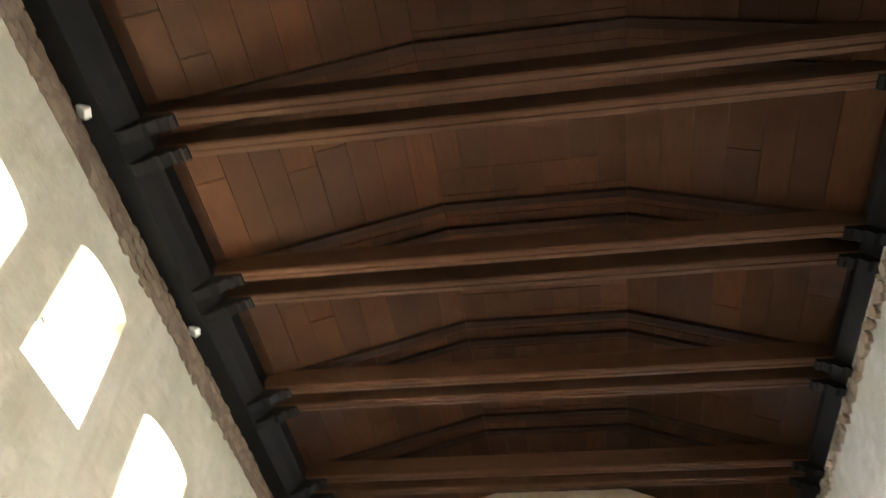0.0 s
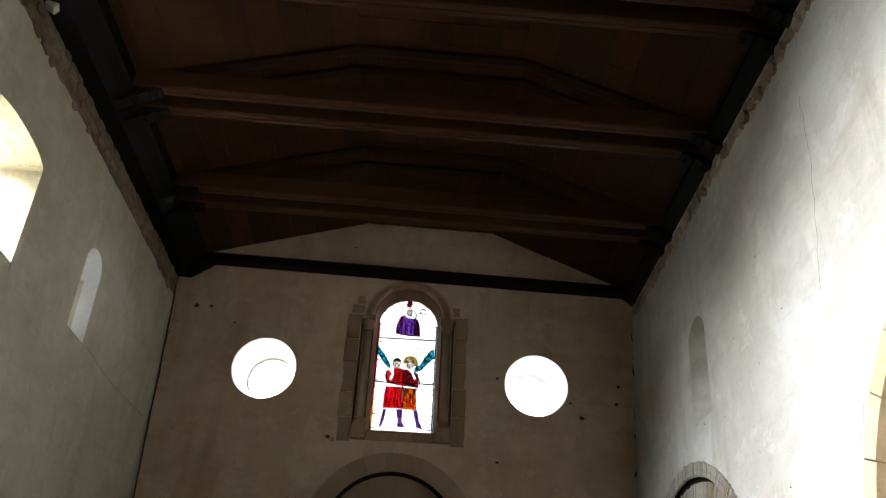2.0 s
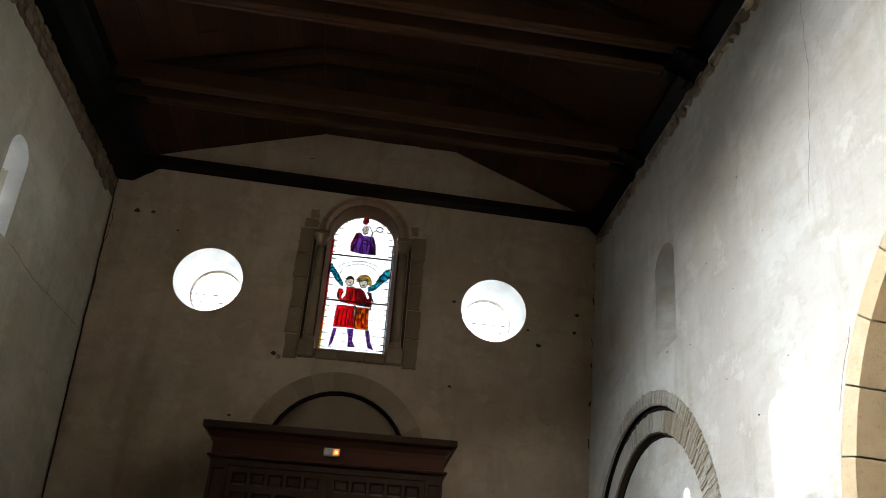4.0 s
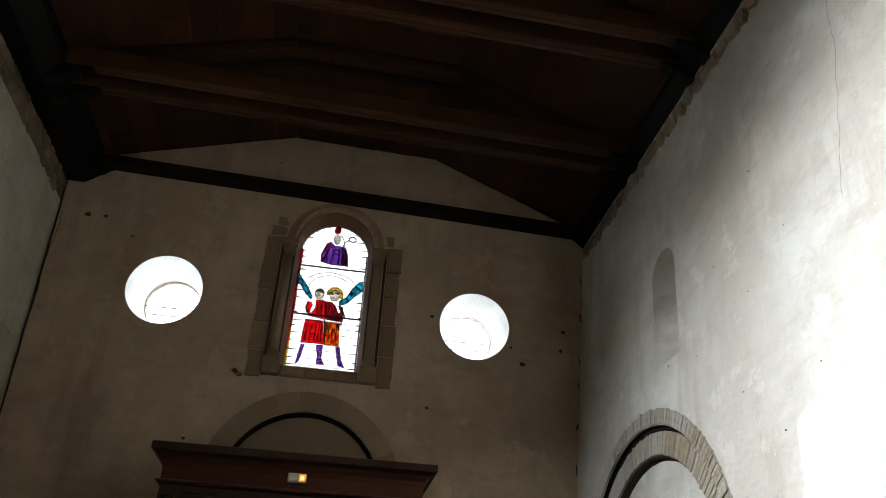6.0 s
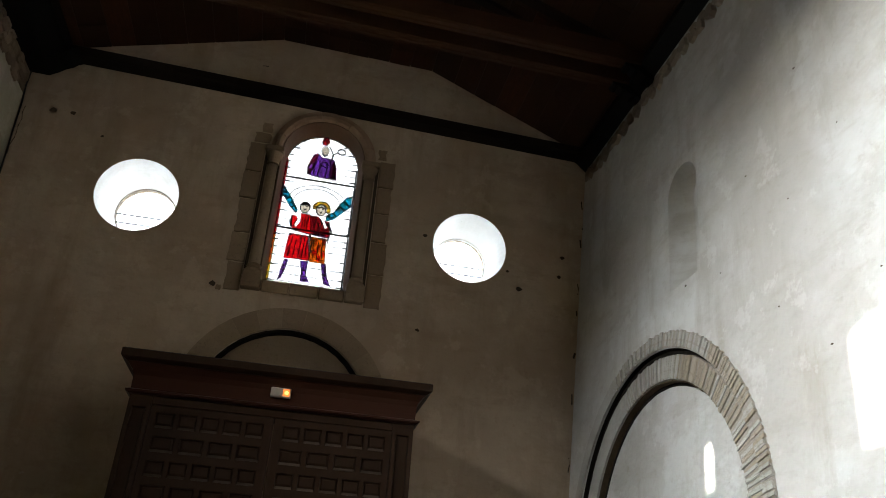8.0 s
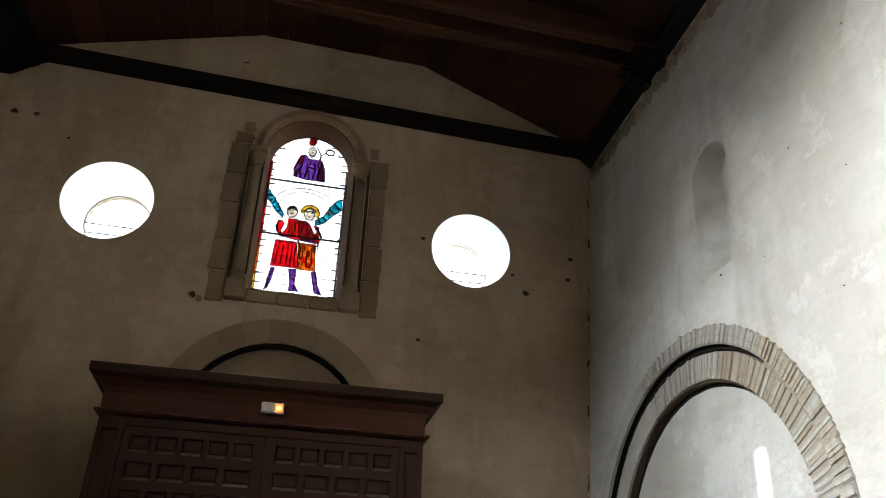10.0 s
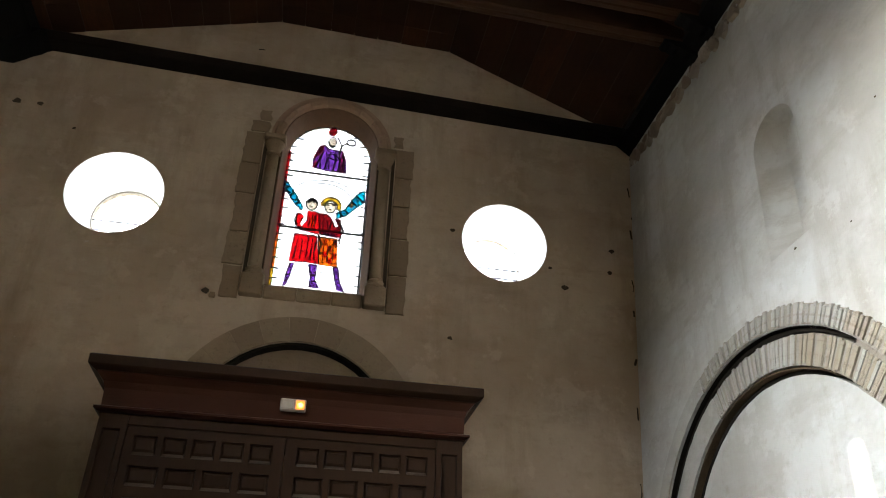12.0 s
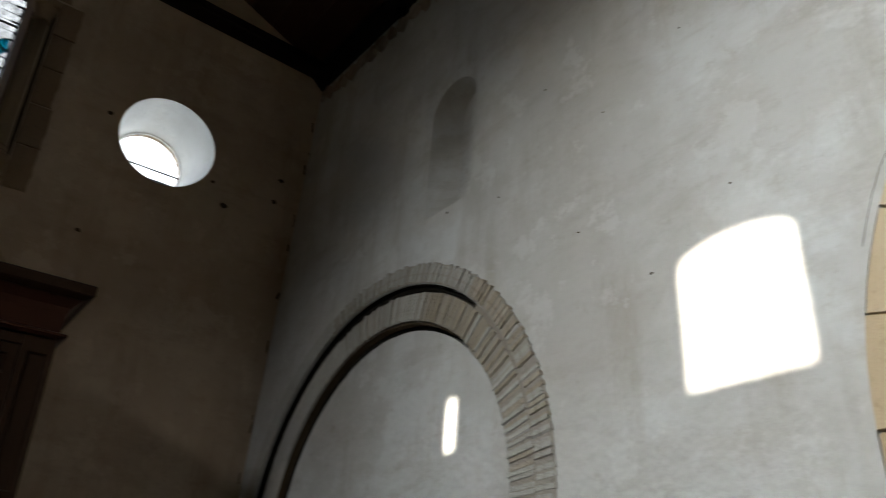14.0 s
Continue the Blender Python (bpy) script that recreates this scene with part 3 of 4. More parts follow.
for k in range(13):
    a0, a1 = math.pi * k / 13 + 0.0012, math.pi * (k + 1) / 13 - 0.0012
    loop = [(0.02 + r * math.cos(t), PORTAL_Z + r * math.sin(t)) for r, t in ((1.065, a0), (1.34, a0), (1.34, (a0 + a1) / 2), (1.34, a1), (1.065, a1), (1.065, (a0 + a1) / 2))]
    bm = bmesh.new()
    prism(bm, loop, -0.012 - rng.uniform(0, 0.008), 0.22)
    part("voussoir", bm, PORTAL_STONE, wall_end)
bm = bmesh.new()
prism(bm, arched(0.02, 1.02, 2.6, PORTAL_Z), 0.14, 0.41)
part("tympanum", bm, PORTAL_STONE, wall_end, "plain brown stone tympanum")

# black hoop painting the shade under the portal's voussoirs
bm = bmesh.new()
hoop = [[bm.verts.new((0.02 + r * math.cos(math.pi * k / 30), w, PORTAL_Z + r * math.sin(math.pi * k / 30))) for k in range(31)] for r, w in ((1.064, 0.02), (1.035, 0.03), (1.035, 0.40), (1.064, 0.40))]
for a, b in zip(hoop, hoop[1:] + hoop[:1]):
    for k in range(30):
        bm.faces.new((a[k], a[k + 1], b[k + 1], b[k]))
part("dark_joint", bm, JOINT_SHADE, wall_end, "black band for the shade inside the portal arch")
for u, v, r in ((1.628, 6.41, 0.035), (2.83, 6.05, 0.03), (3.634, 6.385, 0.04), (3.59, 6.08, 0.035), (3.008, 5.811, 0.045), (1.629, 5.022, 0.035), (-1.06, 5.28, 0.05), (-3.56, 7.42, 0.05), (-3.30, 7.42, 0.04), (-2.86, 7.14, 0.025), (3.93, 5.81, 0.05), (3.95, 4.9, 0.04), (3.96, 6.9, 0.03), (-1.55, 4.3, 0.03)):
    bm = bmesh.new()
    n = 11
    rim = [(u + r * rng.uniform(0.65, 1.25) * math.cos(i * math.tau / n), v + 0.8 * r * rng.uniform(0.65, 1.25) * math.sin(i * math.tau / n)) for i in range(n)]
    prism(bm, [(u + (a - u) * 0.85, v + (b - v) * 0.85) for a, b in rim], -0.004, 0.01, rim)
    part("plaster_pit", bm, PIT_AND_SHADE, wall_end, "small dark pit in the plaster")

# ---- windows ----
window_no = 0


def ring_frame(bm, outer, inner, w0, w1):
    a = [[bm.verts.new((u, w, v)) for u, v in loop] for w in (w0, w1) for loop in (outer, inner)]
    join_rims(bm, a[0], a[1])
    join_rims(bm, a[2], a[3])
    join_rims(bm, a[0], a[2])
    join_rims(bm, a[1], a[3])


def scaled(loop, k):
    cu = sum(p[0] for p in loop) / len(loop)
    cv = sum(p[1] for p in loop) / len(loop)
    return [(cu + (u - cu) * k, cv + (v - cv) * k) for u, v in loop]


def window(loop, frame_m, w, label, bars, rim=IRON):
    global window_no
    window_no += 1
    base = tagged(new("window_%d" % window_no), label, "window", kind="structure")
    base.matrix_basis = frame_m
    bm = bmesh.new()
    ring_frame(bm, scaled(loop, 1.015), scaled(loop, 0.98), w, w + 0.03)
    part("window_frame", bm, rim, base, "thin dark metal frame" if rim is IRON else "thin pale mortar rim")
    bm = bmesh.new()
    prism(bm, scaled(loop, 0.985), w + 0.016, w + 0.022)
    pane = part("pane", bm, CLEAR, base)
    pane.visible_shadow = False
    for a, b in bars:
        bm = bmesh.new()
        tube(bm, [(a[0], w + 0.02, a[1]), (b[0], w + 0.02, b[1])], 0.009, 6)
        part("glazing_bar", bm, LEAD, base)
    return base


for u, half, foot, spring, rise in LEFT_WINDOWS:
    window(arched(u + 0.055, 0.36, foot + 0.07, spring - 0.12, 0.12), LEFT, 0.78, "deep plain glazed window in the side wall", [])
window(arched(17.03, 0.07, 5.72, 6.09), LEFT, 0.80, "narrow round-headed slit window in deep splay", [])
for cu, cv in (ROUND_L, ROUND_R):
    window(circle(cu, cv + 0.055, 0.41), END, 0.76, "round leaded window in a deep white splay", [((cu - 0.40, cv + 0.03), (cu + 0.40, cv + 0.03)), ((cu - 0.37, cv - 0.10), (cu + 0.37, cv - 0.10))], MORTAR if cu < 0 else LIMEWASH)
    bm = bmesh.new()
    rims = [[bm.verts.new((u, w, v)) for u, v in circle(cu, cv + dv, r)] for r, dv, w in ((ROUND_SIZE - 0.004, 0, -0.003), (0.414, 0.053, 0.755), (0.44, 0.053, 0.755), (ROUND_SIZE + 0.004, 0, 0.004))]
    for a, b in zip(rims, rims[1:] + rims[:1]):
        join_rims(bm, a, b)
    part("splay", bm, LIMEWASH, wall_end, "white limewashed splay of a round window")
bm = bmesh.new()
rims = [[bm.verts.new((u, w, v)) for u, v in loop] for loop, w in ((arched(16.90, 0.258, 5.342, 6.278), -0.003), (arched(17.03, 0.072, 5.722, 6.088), 0.79), (arched(17.03, 0.10, 5.70, 6.12), 0.79), (arched(16.90, 0.264, 5.336, 6.284), 0.004))]
for a, b in zip(rims, rims[1:] + rims[:1]):
    join_rims(bm, a, b)
part("splay", bm, LIMEWASH, wall_left, "white limewashed splay of the slit window")

# stained glass
RED = glass("red_glass", (0.74, 0.05, 0.07), 0.02)
ORANGE = glass("orange_glass", (0.72, 0.27, 0.05), 0.02)
PURPLE = glass("purple_glass", (0.28, 0.13, 0.43), 0.02)
TEAL = glass("teal_glass", (0.04, 0.40, 0.50), 0.02)
YELLOW = glass("yellow_glass", (0.68, 0.50, 0.08), 0.02)
DARK_RED = glass("dark_red_glass", (0.36, 0.04, 0.06), 0.02)
FLESH = glass("grey_flesh_glass", (0.66, 0.61, 0.53), 0.02)
HAIR = glass("brown_hair_glass", (0.07, 0.05, 0.035), 0.02)
WHITE = glass("white_glass", (0.48, 0.485, 0.485), 0.03)
stained = tagged(new("stained_glass_window"), "tall round-headed stained glass with red, purple and teal shapes on white", "stained glass")
stained.matrix_basis = END
GW = 0.30
rng = random.Random(33)


def head_half(v):
    return 0.53 if v < WIN_SPRING else math.sqrt(max(0.0, 0.53 ** 2 - (v - WIN_SPRING) ** 2))


def pane(loop, material, w=GW, t=0.004):
    bm = bmesh.new()
    prism(bm, loop, w, w + t)
    return part("pane", bm, material, stained)


FG = GW - 0.006


def lead(path, r=0.0045, w=GW - 0.004):
    bm = bmesh.new()
    tube(bm, [(WIN_U + u, w, v) for u, v in path], r * (1.0 if w > FG else 1.6), 5)
    part("lead_came", bm, LEAD, stained)


v = 5.44
while v < 7.89:
    e = min(v + rng.uniform(0.09, 0.14), 7.905)
    a, b = head_half(v), head_half(e)
    pane([(WIN_U - a, v), (WIN_U + a, v), (WIN_U + b, e), (WIN_U - b, e)], WHITE)
    lead([(-b, e + rng.uniform(-0.004, 0.004)), (-b * 0.4, e + rng.uniform(-0.008, 0.008)), (b * 0.3, e + rng.uniform(-0.008, 0.008)), (b, e)], rng.choice((0.0015, 0.0022, 0.0035)))
    # added stubs: thick ends and thin middles imitate glare eating the leads
    for side in (-1, 1):
        lead([(side * b, e), (side * (b - rng.uniform(0.05, 0.11)), e + rng.uniform(-0.006, 0.006))], rng.uniform(0.007, 0.012))
    v = e


for k in range(70):
    v = rng.uniform(5.5, 7.8)
    half = head_half(v) - 0.06
    u = rng.choice((-1, 1)) * half * (1 - rng.random() ** 2 * 0.75)
    lead([(u, v), (u + rng.uniform(-0.02, 0.02), v + rng.uniform(0.02, 0.05)), (u + rng.uniform(-0.045, 0.045), v + rng.uniform(0.03, 0.09))], rng.uniform(0.0015, 0.0035))


def shape(pts, material, outline=True):
    pane([(WIN_U + u, v) for u, v in pts], material, FG)
    if outline:
        lead(pts + pts[:1], 0.0045, FG - 0.003)


# upper figure
shape([(-0.20, 7.24), (-0.21, 7.37), (-0.14, 7.57), (-0.085, 7.60), (-0.02, 7.54), (0.07, 7.54), (0.15, 7.53), (0.20, 7.40), (0.22, 7.21), (-0.04, 7.21)], PURPLE)
shape([(-0.212, 7.33), (-0.21, 7.375), (-0.143, 7.57), (-0.085, 7.60), (-0.10, 7.47), (-0.17, 7.41)], RED)
shape([(0.10, 7.22), (0.22, 7.21), (0.20, 7.40), (0.15, 7.53), (0.12, 7.40)], DARK_RED, False)
shape([(-0.20, 7.25), (-0.16, 7.23), (-0.14, 7.33), (-0.19, 7.34)], RED, False)
shape([(-0.055, 7.81), (-0.033, 7.88), (0.0, 7.90), (0.04, 7.89), (0.056, 7.81), (0.018, 7.755), (-0.043, 7.763)], DARK_RED)
shape([(0.008 + 0.05 * math.cos(t * math.tau / 12), 7.66 + 0.065 * math.sin(t * math.tau / 12)) for t in range(12)], FLESH, False)
lead([(0.008 + 0.055 * math.cos(t * 0.4), 7.665 + 0.07 * math.sin(t * 0.4)) for t in range(17)], 0.0045, FG - 0.003)
lead([(-0.03, 7.60), (0.008, 7.57), (0.05, 7.60)], 0.007, FG - 0.003)
lead([(0.01, 7.68), (0.012, 7.65), (0.03, 7.645)], 0.004)
lead([(0.245 + 0.055 * math.cos(t * 0.4), 7.69 + 0.045 * math.sin(t * 0.4)) for t in range(16)], 0.012)
lead([(0.20, 7.68), (0.13, 7.62), (0.09, 7.70), (0.06, 7.74)], 0.011)
lead([(0.13, 7.62), (0.11, 7.50), (0.12, 7.22)], 0.008, FG - 0.003)
for u, bend in ((-0.15, 0.02), (-0.10, -0.02), (-0.05, 0.015), (0.0, -0.02), (0.05, 0.02), (0.16, 0.02)):
    lead([(u, 7.50 - abs(u) * 0.3), (u + bend, 7.38), (u * 1.1, 7.23)], rng.uniform(0.004, 0.008), FG - 0.003)
lead([(-0.03, 7.45), (0.035, 7.47), (0.14, 7.40), (0.06, 7.385), (-0.02, 7.415)], 0.006, FG - 0.003)
# wings
shape([(-0.52, 7.0), (-0.48, 6.975), (-0.36, 6.82), (-0.25, 6.64), (-0.26, 6.59), (-0.36, 6.68), (-0.48, 6.85), (-0.52, 6.90)], TEAL)
shape([(0.476, 6.98), (0.485, 6.815), (0.376, 6.71), (0.27, 6.587), (0.155, 6.534), (0.16, 6.62), (0.26, 6.69), (0.33, 6.84), (0.41, 6.95)], TEAL)
shape([(0.296, 6.756), (0.363, 6.82), (0.333, 6.69)], ORANGE, False)
for a, b in (((-0.50, 6.88), (-0.44, 6.92)), ((-0.43, 6.78), (-0.38, 6.84)), ((-0.35, 6.67), (-0.30, 6.72)), ((0.47, 6.80), (0.37, 6.90)), ((0.40, 6.74), (0.31, 6.80)), ((0.30, 6.62), (0.24, 6.68)), ((0.22, 6.57), (0.19, 6.64))):
    lead([a, ((a[0] + b[0]) / 2 + 0.008, (a[1] + b[1]) / 2), b], 0.007, FG - 0.003)
# heads: a yellow halo round one, plain outlines in both
halo = [(0.08 + r * math.cos(t), 6.705 + r * math.sin(t)) for r, n in ((0.125, 1), (0.078, -1)) for t in [math.radians(k) for k in (range(-25, 206, 21))][::n]]
shape(halo, YELLOW)
for cu, cv in ((0.075, 6.69), (-0.15, 6.70)):
    shape([(cu + 0.062 * math.cos(t * math.tau / 12), cv + 0.078 * math.sin(t * math.tau / 12)) for t in range(12)], FLESH, False)
    locks = [(cu + r * math.cos(t), cv + 0.01 + r * 1.15 * math.sin(t)) for r, way in ((0.074, 1), (0.05, -1)) for t in [math.radians(k) for k in range(10, 171, 20)][::way]]
    if cu < 0:
        shape(locks, HAIR, False)
    lead([(cu + 0.068 * math.cos(t * math.tau / 16), cv + 0.085 * math.sin(t * math.tau / 16)) for t in range(17)], 0.0048, FG - 0.003)
    for du, dv in ((-0.03, 0.02), (0.025, 0.02), (0.0, -0.035)):
        lead([(cu + du - 0.014, cv + dv), (cu + du + 0.014, cv + dv + 0.004)], 0.0045, FG - 0.003)
    lead([(cu - 0.07, cv + 0.03), (cu, cv + 0.055), (cu + 0.07, cv + 0.03)], 0.006, FG - 0.003)
# tunics
shape([(-0.315, 6.55), (-0.254, 6.548), (-0.228, 6.507), (-0.265, 6.406), (-0.237, 6.37), (-0.182, 6.47), (-0.19, 6.594), (-0.063, 6.593), (-0.02, 6.348), (-0.029, 6.294), (-0.275, 6.334), (-0.31, 6.44)], RED)
shape([(-0.304, 6.267), (-0.042, 6.267), (0.012, 5.898), (-0.152, 5.906), (-0.33, 5.897), (-0.318, 6.09)], RED)
shape([(-0.058, 6.58), (0.043, 6.586), (0.10, 6.535), (0.162, 6.412), (0.196, 6.439), (0.142, 6.535), (0.216, 6.526), (0.243, 6.285), (0.198, 6.278), (-0.015, 6.296)], DARK_RED)
shape([(-0.026, 6.259), (0.20, 6.261), (0.227, 5.887), (0.02, 5.89)], ORANGE)
shape([(-0.15, 6.50), (-0.10, 6.54), (-0.07, 6.44), (-0.12, 6.36)], ORANGE, False)
for u, v in ((0.03, 6.16), (0.09, 6.08), (0.15, 6.17), (0.04, 6.0), (0.15, 5.99), (0.10, 5.92)):
    shape([(u, v), (u + 0.06, v), (u + 0.06, v + 0.075), (u, v + 0.075)], DARK_RED if v > 6.05 else RED, False)
for u, v, tall in ((-0.25, 6.25, 0.3), (-0.20, 6.2, 0.26), (-0.14, 6.26, 0.33), (-0.09, 6.22, 0.28), (-0.04, 6.2, 0.25), (-0.28, 6.1, 0.17), (-0.12, 6.55, 0.2), (-0.16, 6.52, 0.14), (-0.08, 6.57, 0.22), (0.02, 6.55, 0.22), (0.06, 6.5, 0.2), (0.11, 6.48, 0.18), (0.05, 6.24, 0.3), (0.11, 6.25, 0.33), (0.17, 6.24, 0.28)):
    bend = rng.uniform(-0.02, 0.02)
    lead([(u, v), (u + bend, v - tall * 0.5), (u * 1.05 + bend * 0.4, v - tall)], rng.uniform(0.003, 0.007), FG - 0.003)
lead([(-0.03, 6.29), (0.02, 6.18), (0.0, 6.08), (0.03, 6.03)], 0.009, FG - 0.003)
lead([(0.20, 6.50), (0.26, 6.38), (0.22, 6.24), (0.235, 6.2)], 0.010, FG - 0.003)
lead([(-0.31, 6.54), (-0.33, 6.46), (-0.30, 6.37)], 0.007, FG - 0.003)
shape([(0.02, 6.30), (0.18, 6.29), (0.17, 6.325), (0.03, 6.33)], PURPLE, False)
# legs
shape([(-0.314, 5.873), (-0.266, 5.874), (-0.295, 5.708), (-0.328, 5.597), (-0.364, 5.563), (-0.342, 5.718)], PURPLE)
shape([(-0.098, 5.88), (0.0, 5.885), (-0.006, 5.684), (0.056, 5.589), (-0.065, 5.587), (-0.06, 5.711)], PURPLE)
shape([(0.187, 5.873), (0.243, 5.882), (0.279, 5.695), (0.348, 5.566), (0.254, 5.593), (0.212, 5.755)], PURPLE)
for u, v in ((-0.32, 5.72), (-0.04, 5.74), (-0.02, 5.66), (0.24, 5.72)):
    lead([(u - 0.03, v), (u + 0.035, v + 0.01)], 0.006, FG - 0.003)
arc = [(0.33 * math.cos(math.pi * k / 12), 6.78 + 0.24 * math.sin(math.pi * k / 12)) for k in range(13)]
lead(arc, 0.006)
lead([(u * 1.2, v + 0.05) for u, v in arc], 0.006)
for v in (6.34, 7.14):
    bm = bmesh.new()
    box(bm, (WIN_U - 0.51, GW - 0.03, v - 0.011), (WIN_U + 0.51, GW - 0.012, v + 0.011), 0.003)
    part("saddle_bar", bm, IRON, stained, "dark iron saddle bar")
# coloured border slips along one edge
for v0, v1, material in ((5.46, 5.80, YELLOW), (5.80, 6.22, ORANGE), (6.22, 6.70, RED), (6.70, 7.05, DARK_RED), (7.05, 7.44, RED)):
    pane([(WIN_U - 0.53, v0), (WIN_U - 0.492, v0), (WIN_U - 0.492, v1), (WIN_U - 0.53, v1)], material, FG)
lead([(-0.49, 5.46), (-0.492, 6.4), (-0.49, 7.42)], 0.005, FG - 0.003)
lead([(0.50, 5.46), (0.502, 6.4), (0.50, 7.42)], 0.008, FG - 0.003)

# ---- side wall with the arches ----
rng = random.Random(5)


def arch_bricks(count, r0, r1, w0, w1, reach, bare=(9, 9)):
    """Thin bricks set on edge round the blind arch."""
    step = (math.pi + 2 * reach) / count
    width = step * (r0 + r1) / 2 * 0.97
    kinds = []
    for k in range(10):
        bm = bmesh.new()
        l0, l1 = r0 + rng.uniform(-0.006, 0.02), r1 - rng.uniform(-0.006, 0.018)
        f = width / 2 * rng.uniform(0.92, 1.12)
        q = [(l0, -f * 0.93), (l1, -f), (l1 - rng.uniform(0, 0.015), f), (l0 + rng.uniform(0, 0.012), f * 0.93)]
        inner = [(a + (0.006 if a < (r0 + r1) / 2 else -0.006), b * 0.92) for a, b in q]
        prism(bm, inner, w0, w1, [(a, b) for a, b in q])
        kinds.append(mesh_of("brick", bm, BRICK if k < 5 else BARE_BRICK))
    for i in range(count):
        t = -reach + step * (i + 0.5)
        if t > 2.0 + rng.uniform(-0.12, 0.05):
            continue
        ob = new("brick", kinds[rng.randrange(5) + (5 if bare[0] < t < bare[1] and rng.random() < (0.8 if t > 0.6 else 0.4) else 0)])
        ob.parent = wall_right
        ob.matrix_basis = Matrix.Translation((ARCH_U, rng.uniform(-0.012, 0.006) + (0.02 if rng.random() < 0.08 else 0), ARCH_Z)) @ pose(0, 0, 0, 0, -math.degrees(t) + rng.uniform(-0.9, 0.9), 0)


def arch_band(r0, r1, w0, w1, foot):
    loop = [(ARCH_U + r1 * math.cos(math.pi * k / 40), ARCH_Z + r1 * math.sin(math.pi * k / 40)) for k in range(41)]
    back = [(ARCH_U + r0 * math.cos(math.pi * k / 40), ARCH_Z + r0 * math.sin(math.pi * k / 40)) for k in range(40, -1, -1)]
    bm = bmesh.new()
    prism(bm, [(ARCH_U + r1, foot)] + loop + [(ARCH_U - r1, foot), (ARCH_U - r0, foot)] + back + [(ARCH_U + r0, foot)], w0, w1)
    return bm


part("mortar_bed", arch_band(ARCH_MID + 0.004, ARCH_OUT - 0.012, -0.009, 0.1, 0.03), MORTAR, wall_right, "grey mortar between the bricks")
part("mortar_bed", arch_band(ARCH_IN + 0.01, ARCH_MID - 0.055, 0.067, 0.54, 0.03), MORTAR, wall_right, "grey mortar between the bricks")


def arch_sweep(r0, r1, w0, w1, t0, t1, foot=None, fade=False, rough=0.0):
    """A stretch of ring from angle t0 to t1; a foot carries it straight down, fade lets its first third die away."""
    n = 48
    out, inn = [], []
    for k in range(n + 1):
        t = t0 + (t1 - t0) * k / n
        mid, half = (r0 + r1) / 2, (r1 - r0) / 2
        if fade:
            half *= 0.12 + 0.88 * min(1.0, k / (0.35 * n))
        a, b = mid - half + rng.uniform(-rough, rough), mid + half + rng.uniform(-rough, rough)
        inn.append((ARCH_U + a * math.cos(t), ARCH_Z + a * math.sin(t)))
        out.append((ARCH_U + b * math.cos(t), ARCH_Z + b * math.sin(t)))
    if foot is not None:
        out.append((out[-1][0], foot))
        inn.append((inn[-1][0], foot))
    bm = bmesh.new()
    prism(bm, out + inn[::-1], w0, w1)
    return bm


WASH_FROM = 1.98
# shade of the stepped soffits, painted as dark bands round the rings
part("dark_joint", arch_sweep(ARCH_MID - 0.008, ARCH_MID - 0.001, 0.018, 0.07, 0.95, math.pi, 0.03, rough=0.002), JOINT_SHADE, wall_right, "shade painted on the inner edge of the outer ring")
part("dark_joint", arch_sweep(ARCH_IN - 0.012, ARCH_IN - 0.001, 0.085, 0.16, 0.95, math.pi, 0.03, rough=0.003), PIT_AND_SHADE, wall_right, "shade painted on the inner edge of the inner ring")
part("plaster_skin", arch_sweep(ARCH_MID + 0.002, ARCH_OUT - 0.004, -0.016, 0.06, WASH_FROM, math.pi, 0.03, rough=0.007), WASHED, wall_right, "grey plaster over the outer arch ring")
part("plaster_skin", arch_sweep(ARCH_IN + 0.004, ARCH_MID - 0.052, 0.058, 0.15, WASH_FROM, math.pi, 0.03, rough=0.006), WASHED, wall_right, "grey plaster over the inner arch ring")
part("dark_joint", arch_sweep(ARCH_MID - 0.05, ARCH_MID + 0.002, 0.062, 0.54, 0.62, math.pi, 0.03, True, 0.004), JOINT_SHADE, wall_right, "black band for the shade between the arch rings")
part("dark_joint", arch_sweep(ARCH_IN - 0.046, ARCH_IN + 0.008, 0.152, 0.54, 0.62, math.pi, 0.03, True, 0.004), JOINT_SHADE, wall_right, "black band for the shade under the arch ring")
part("mortar_bed", arch_sweep(ARCH_MID - 0.058, ARCH_MID + 0.003, 0.045, 0.50, -0.02, 0.86, None, False, 0.003), MORTAR, wall_right, "grey mortar closing the joint of the rings")
part("mortar_bed", arch_sweep(ARCH_IN - 0.05, ARCH_IN + 0.012, 0.158, 0.50, -0.02, 0.86, None, False, 0.003), MORTAR, wall_right, "grey mortar closing the joint of the rings")
arch_bricks(186, ARCH_MID, ARCH_OUT, -0.016, 0.06, 0.06, (0.2, 0.9))
arch_bricks(164, ARCH_IN, ARCH_MID - 0.05, 0.06, 0.15, 0.06, (0.05, 1.25))
bm = bmesh.new()
prism(bm, arched(ARCH_U, ARCH_IN - 0.045, 0.03, ARCH_Z, n=40), 0.16, 0.545)
part("tympanum", bm, PLASTER_GREY, wall_right, "pale grey plastered tympanum")

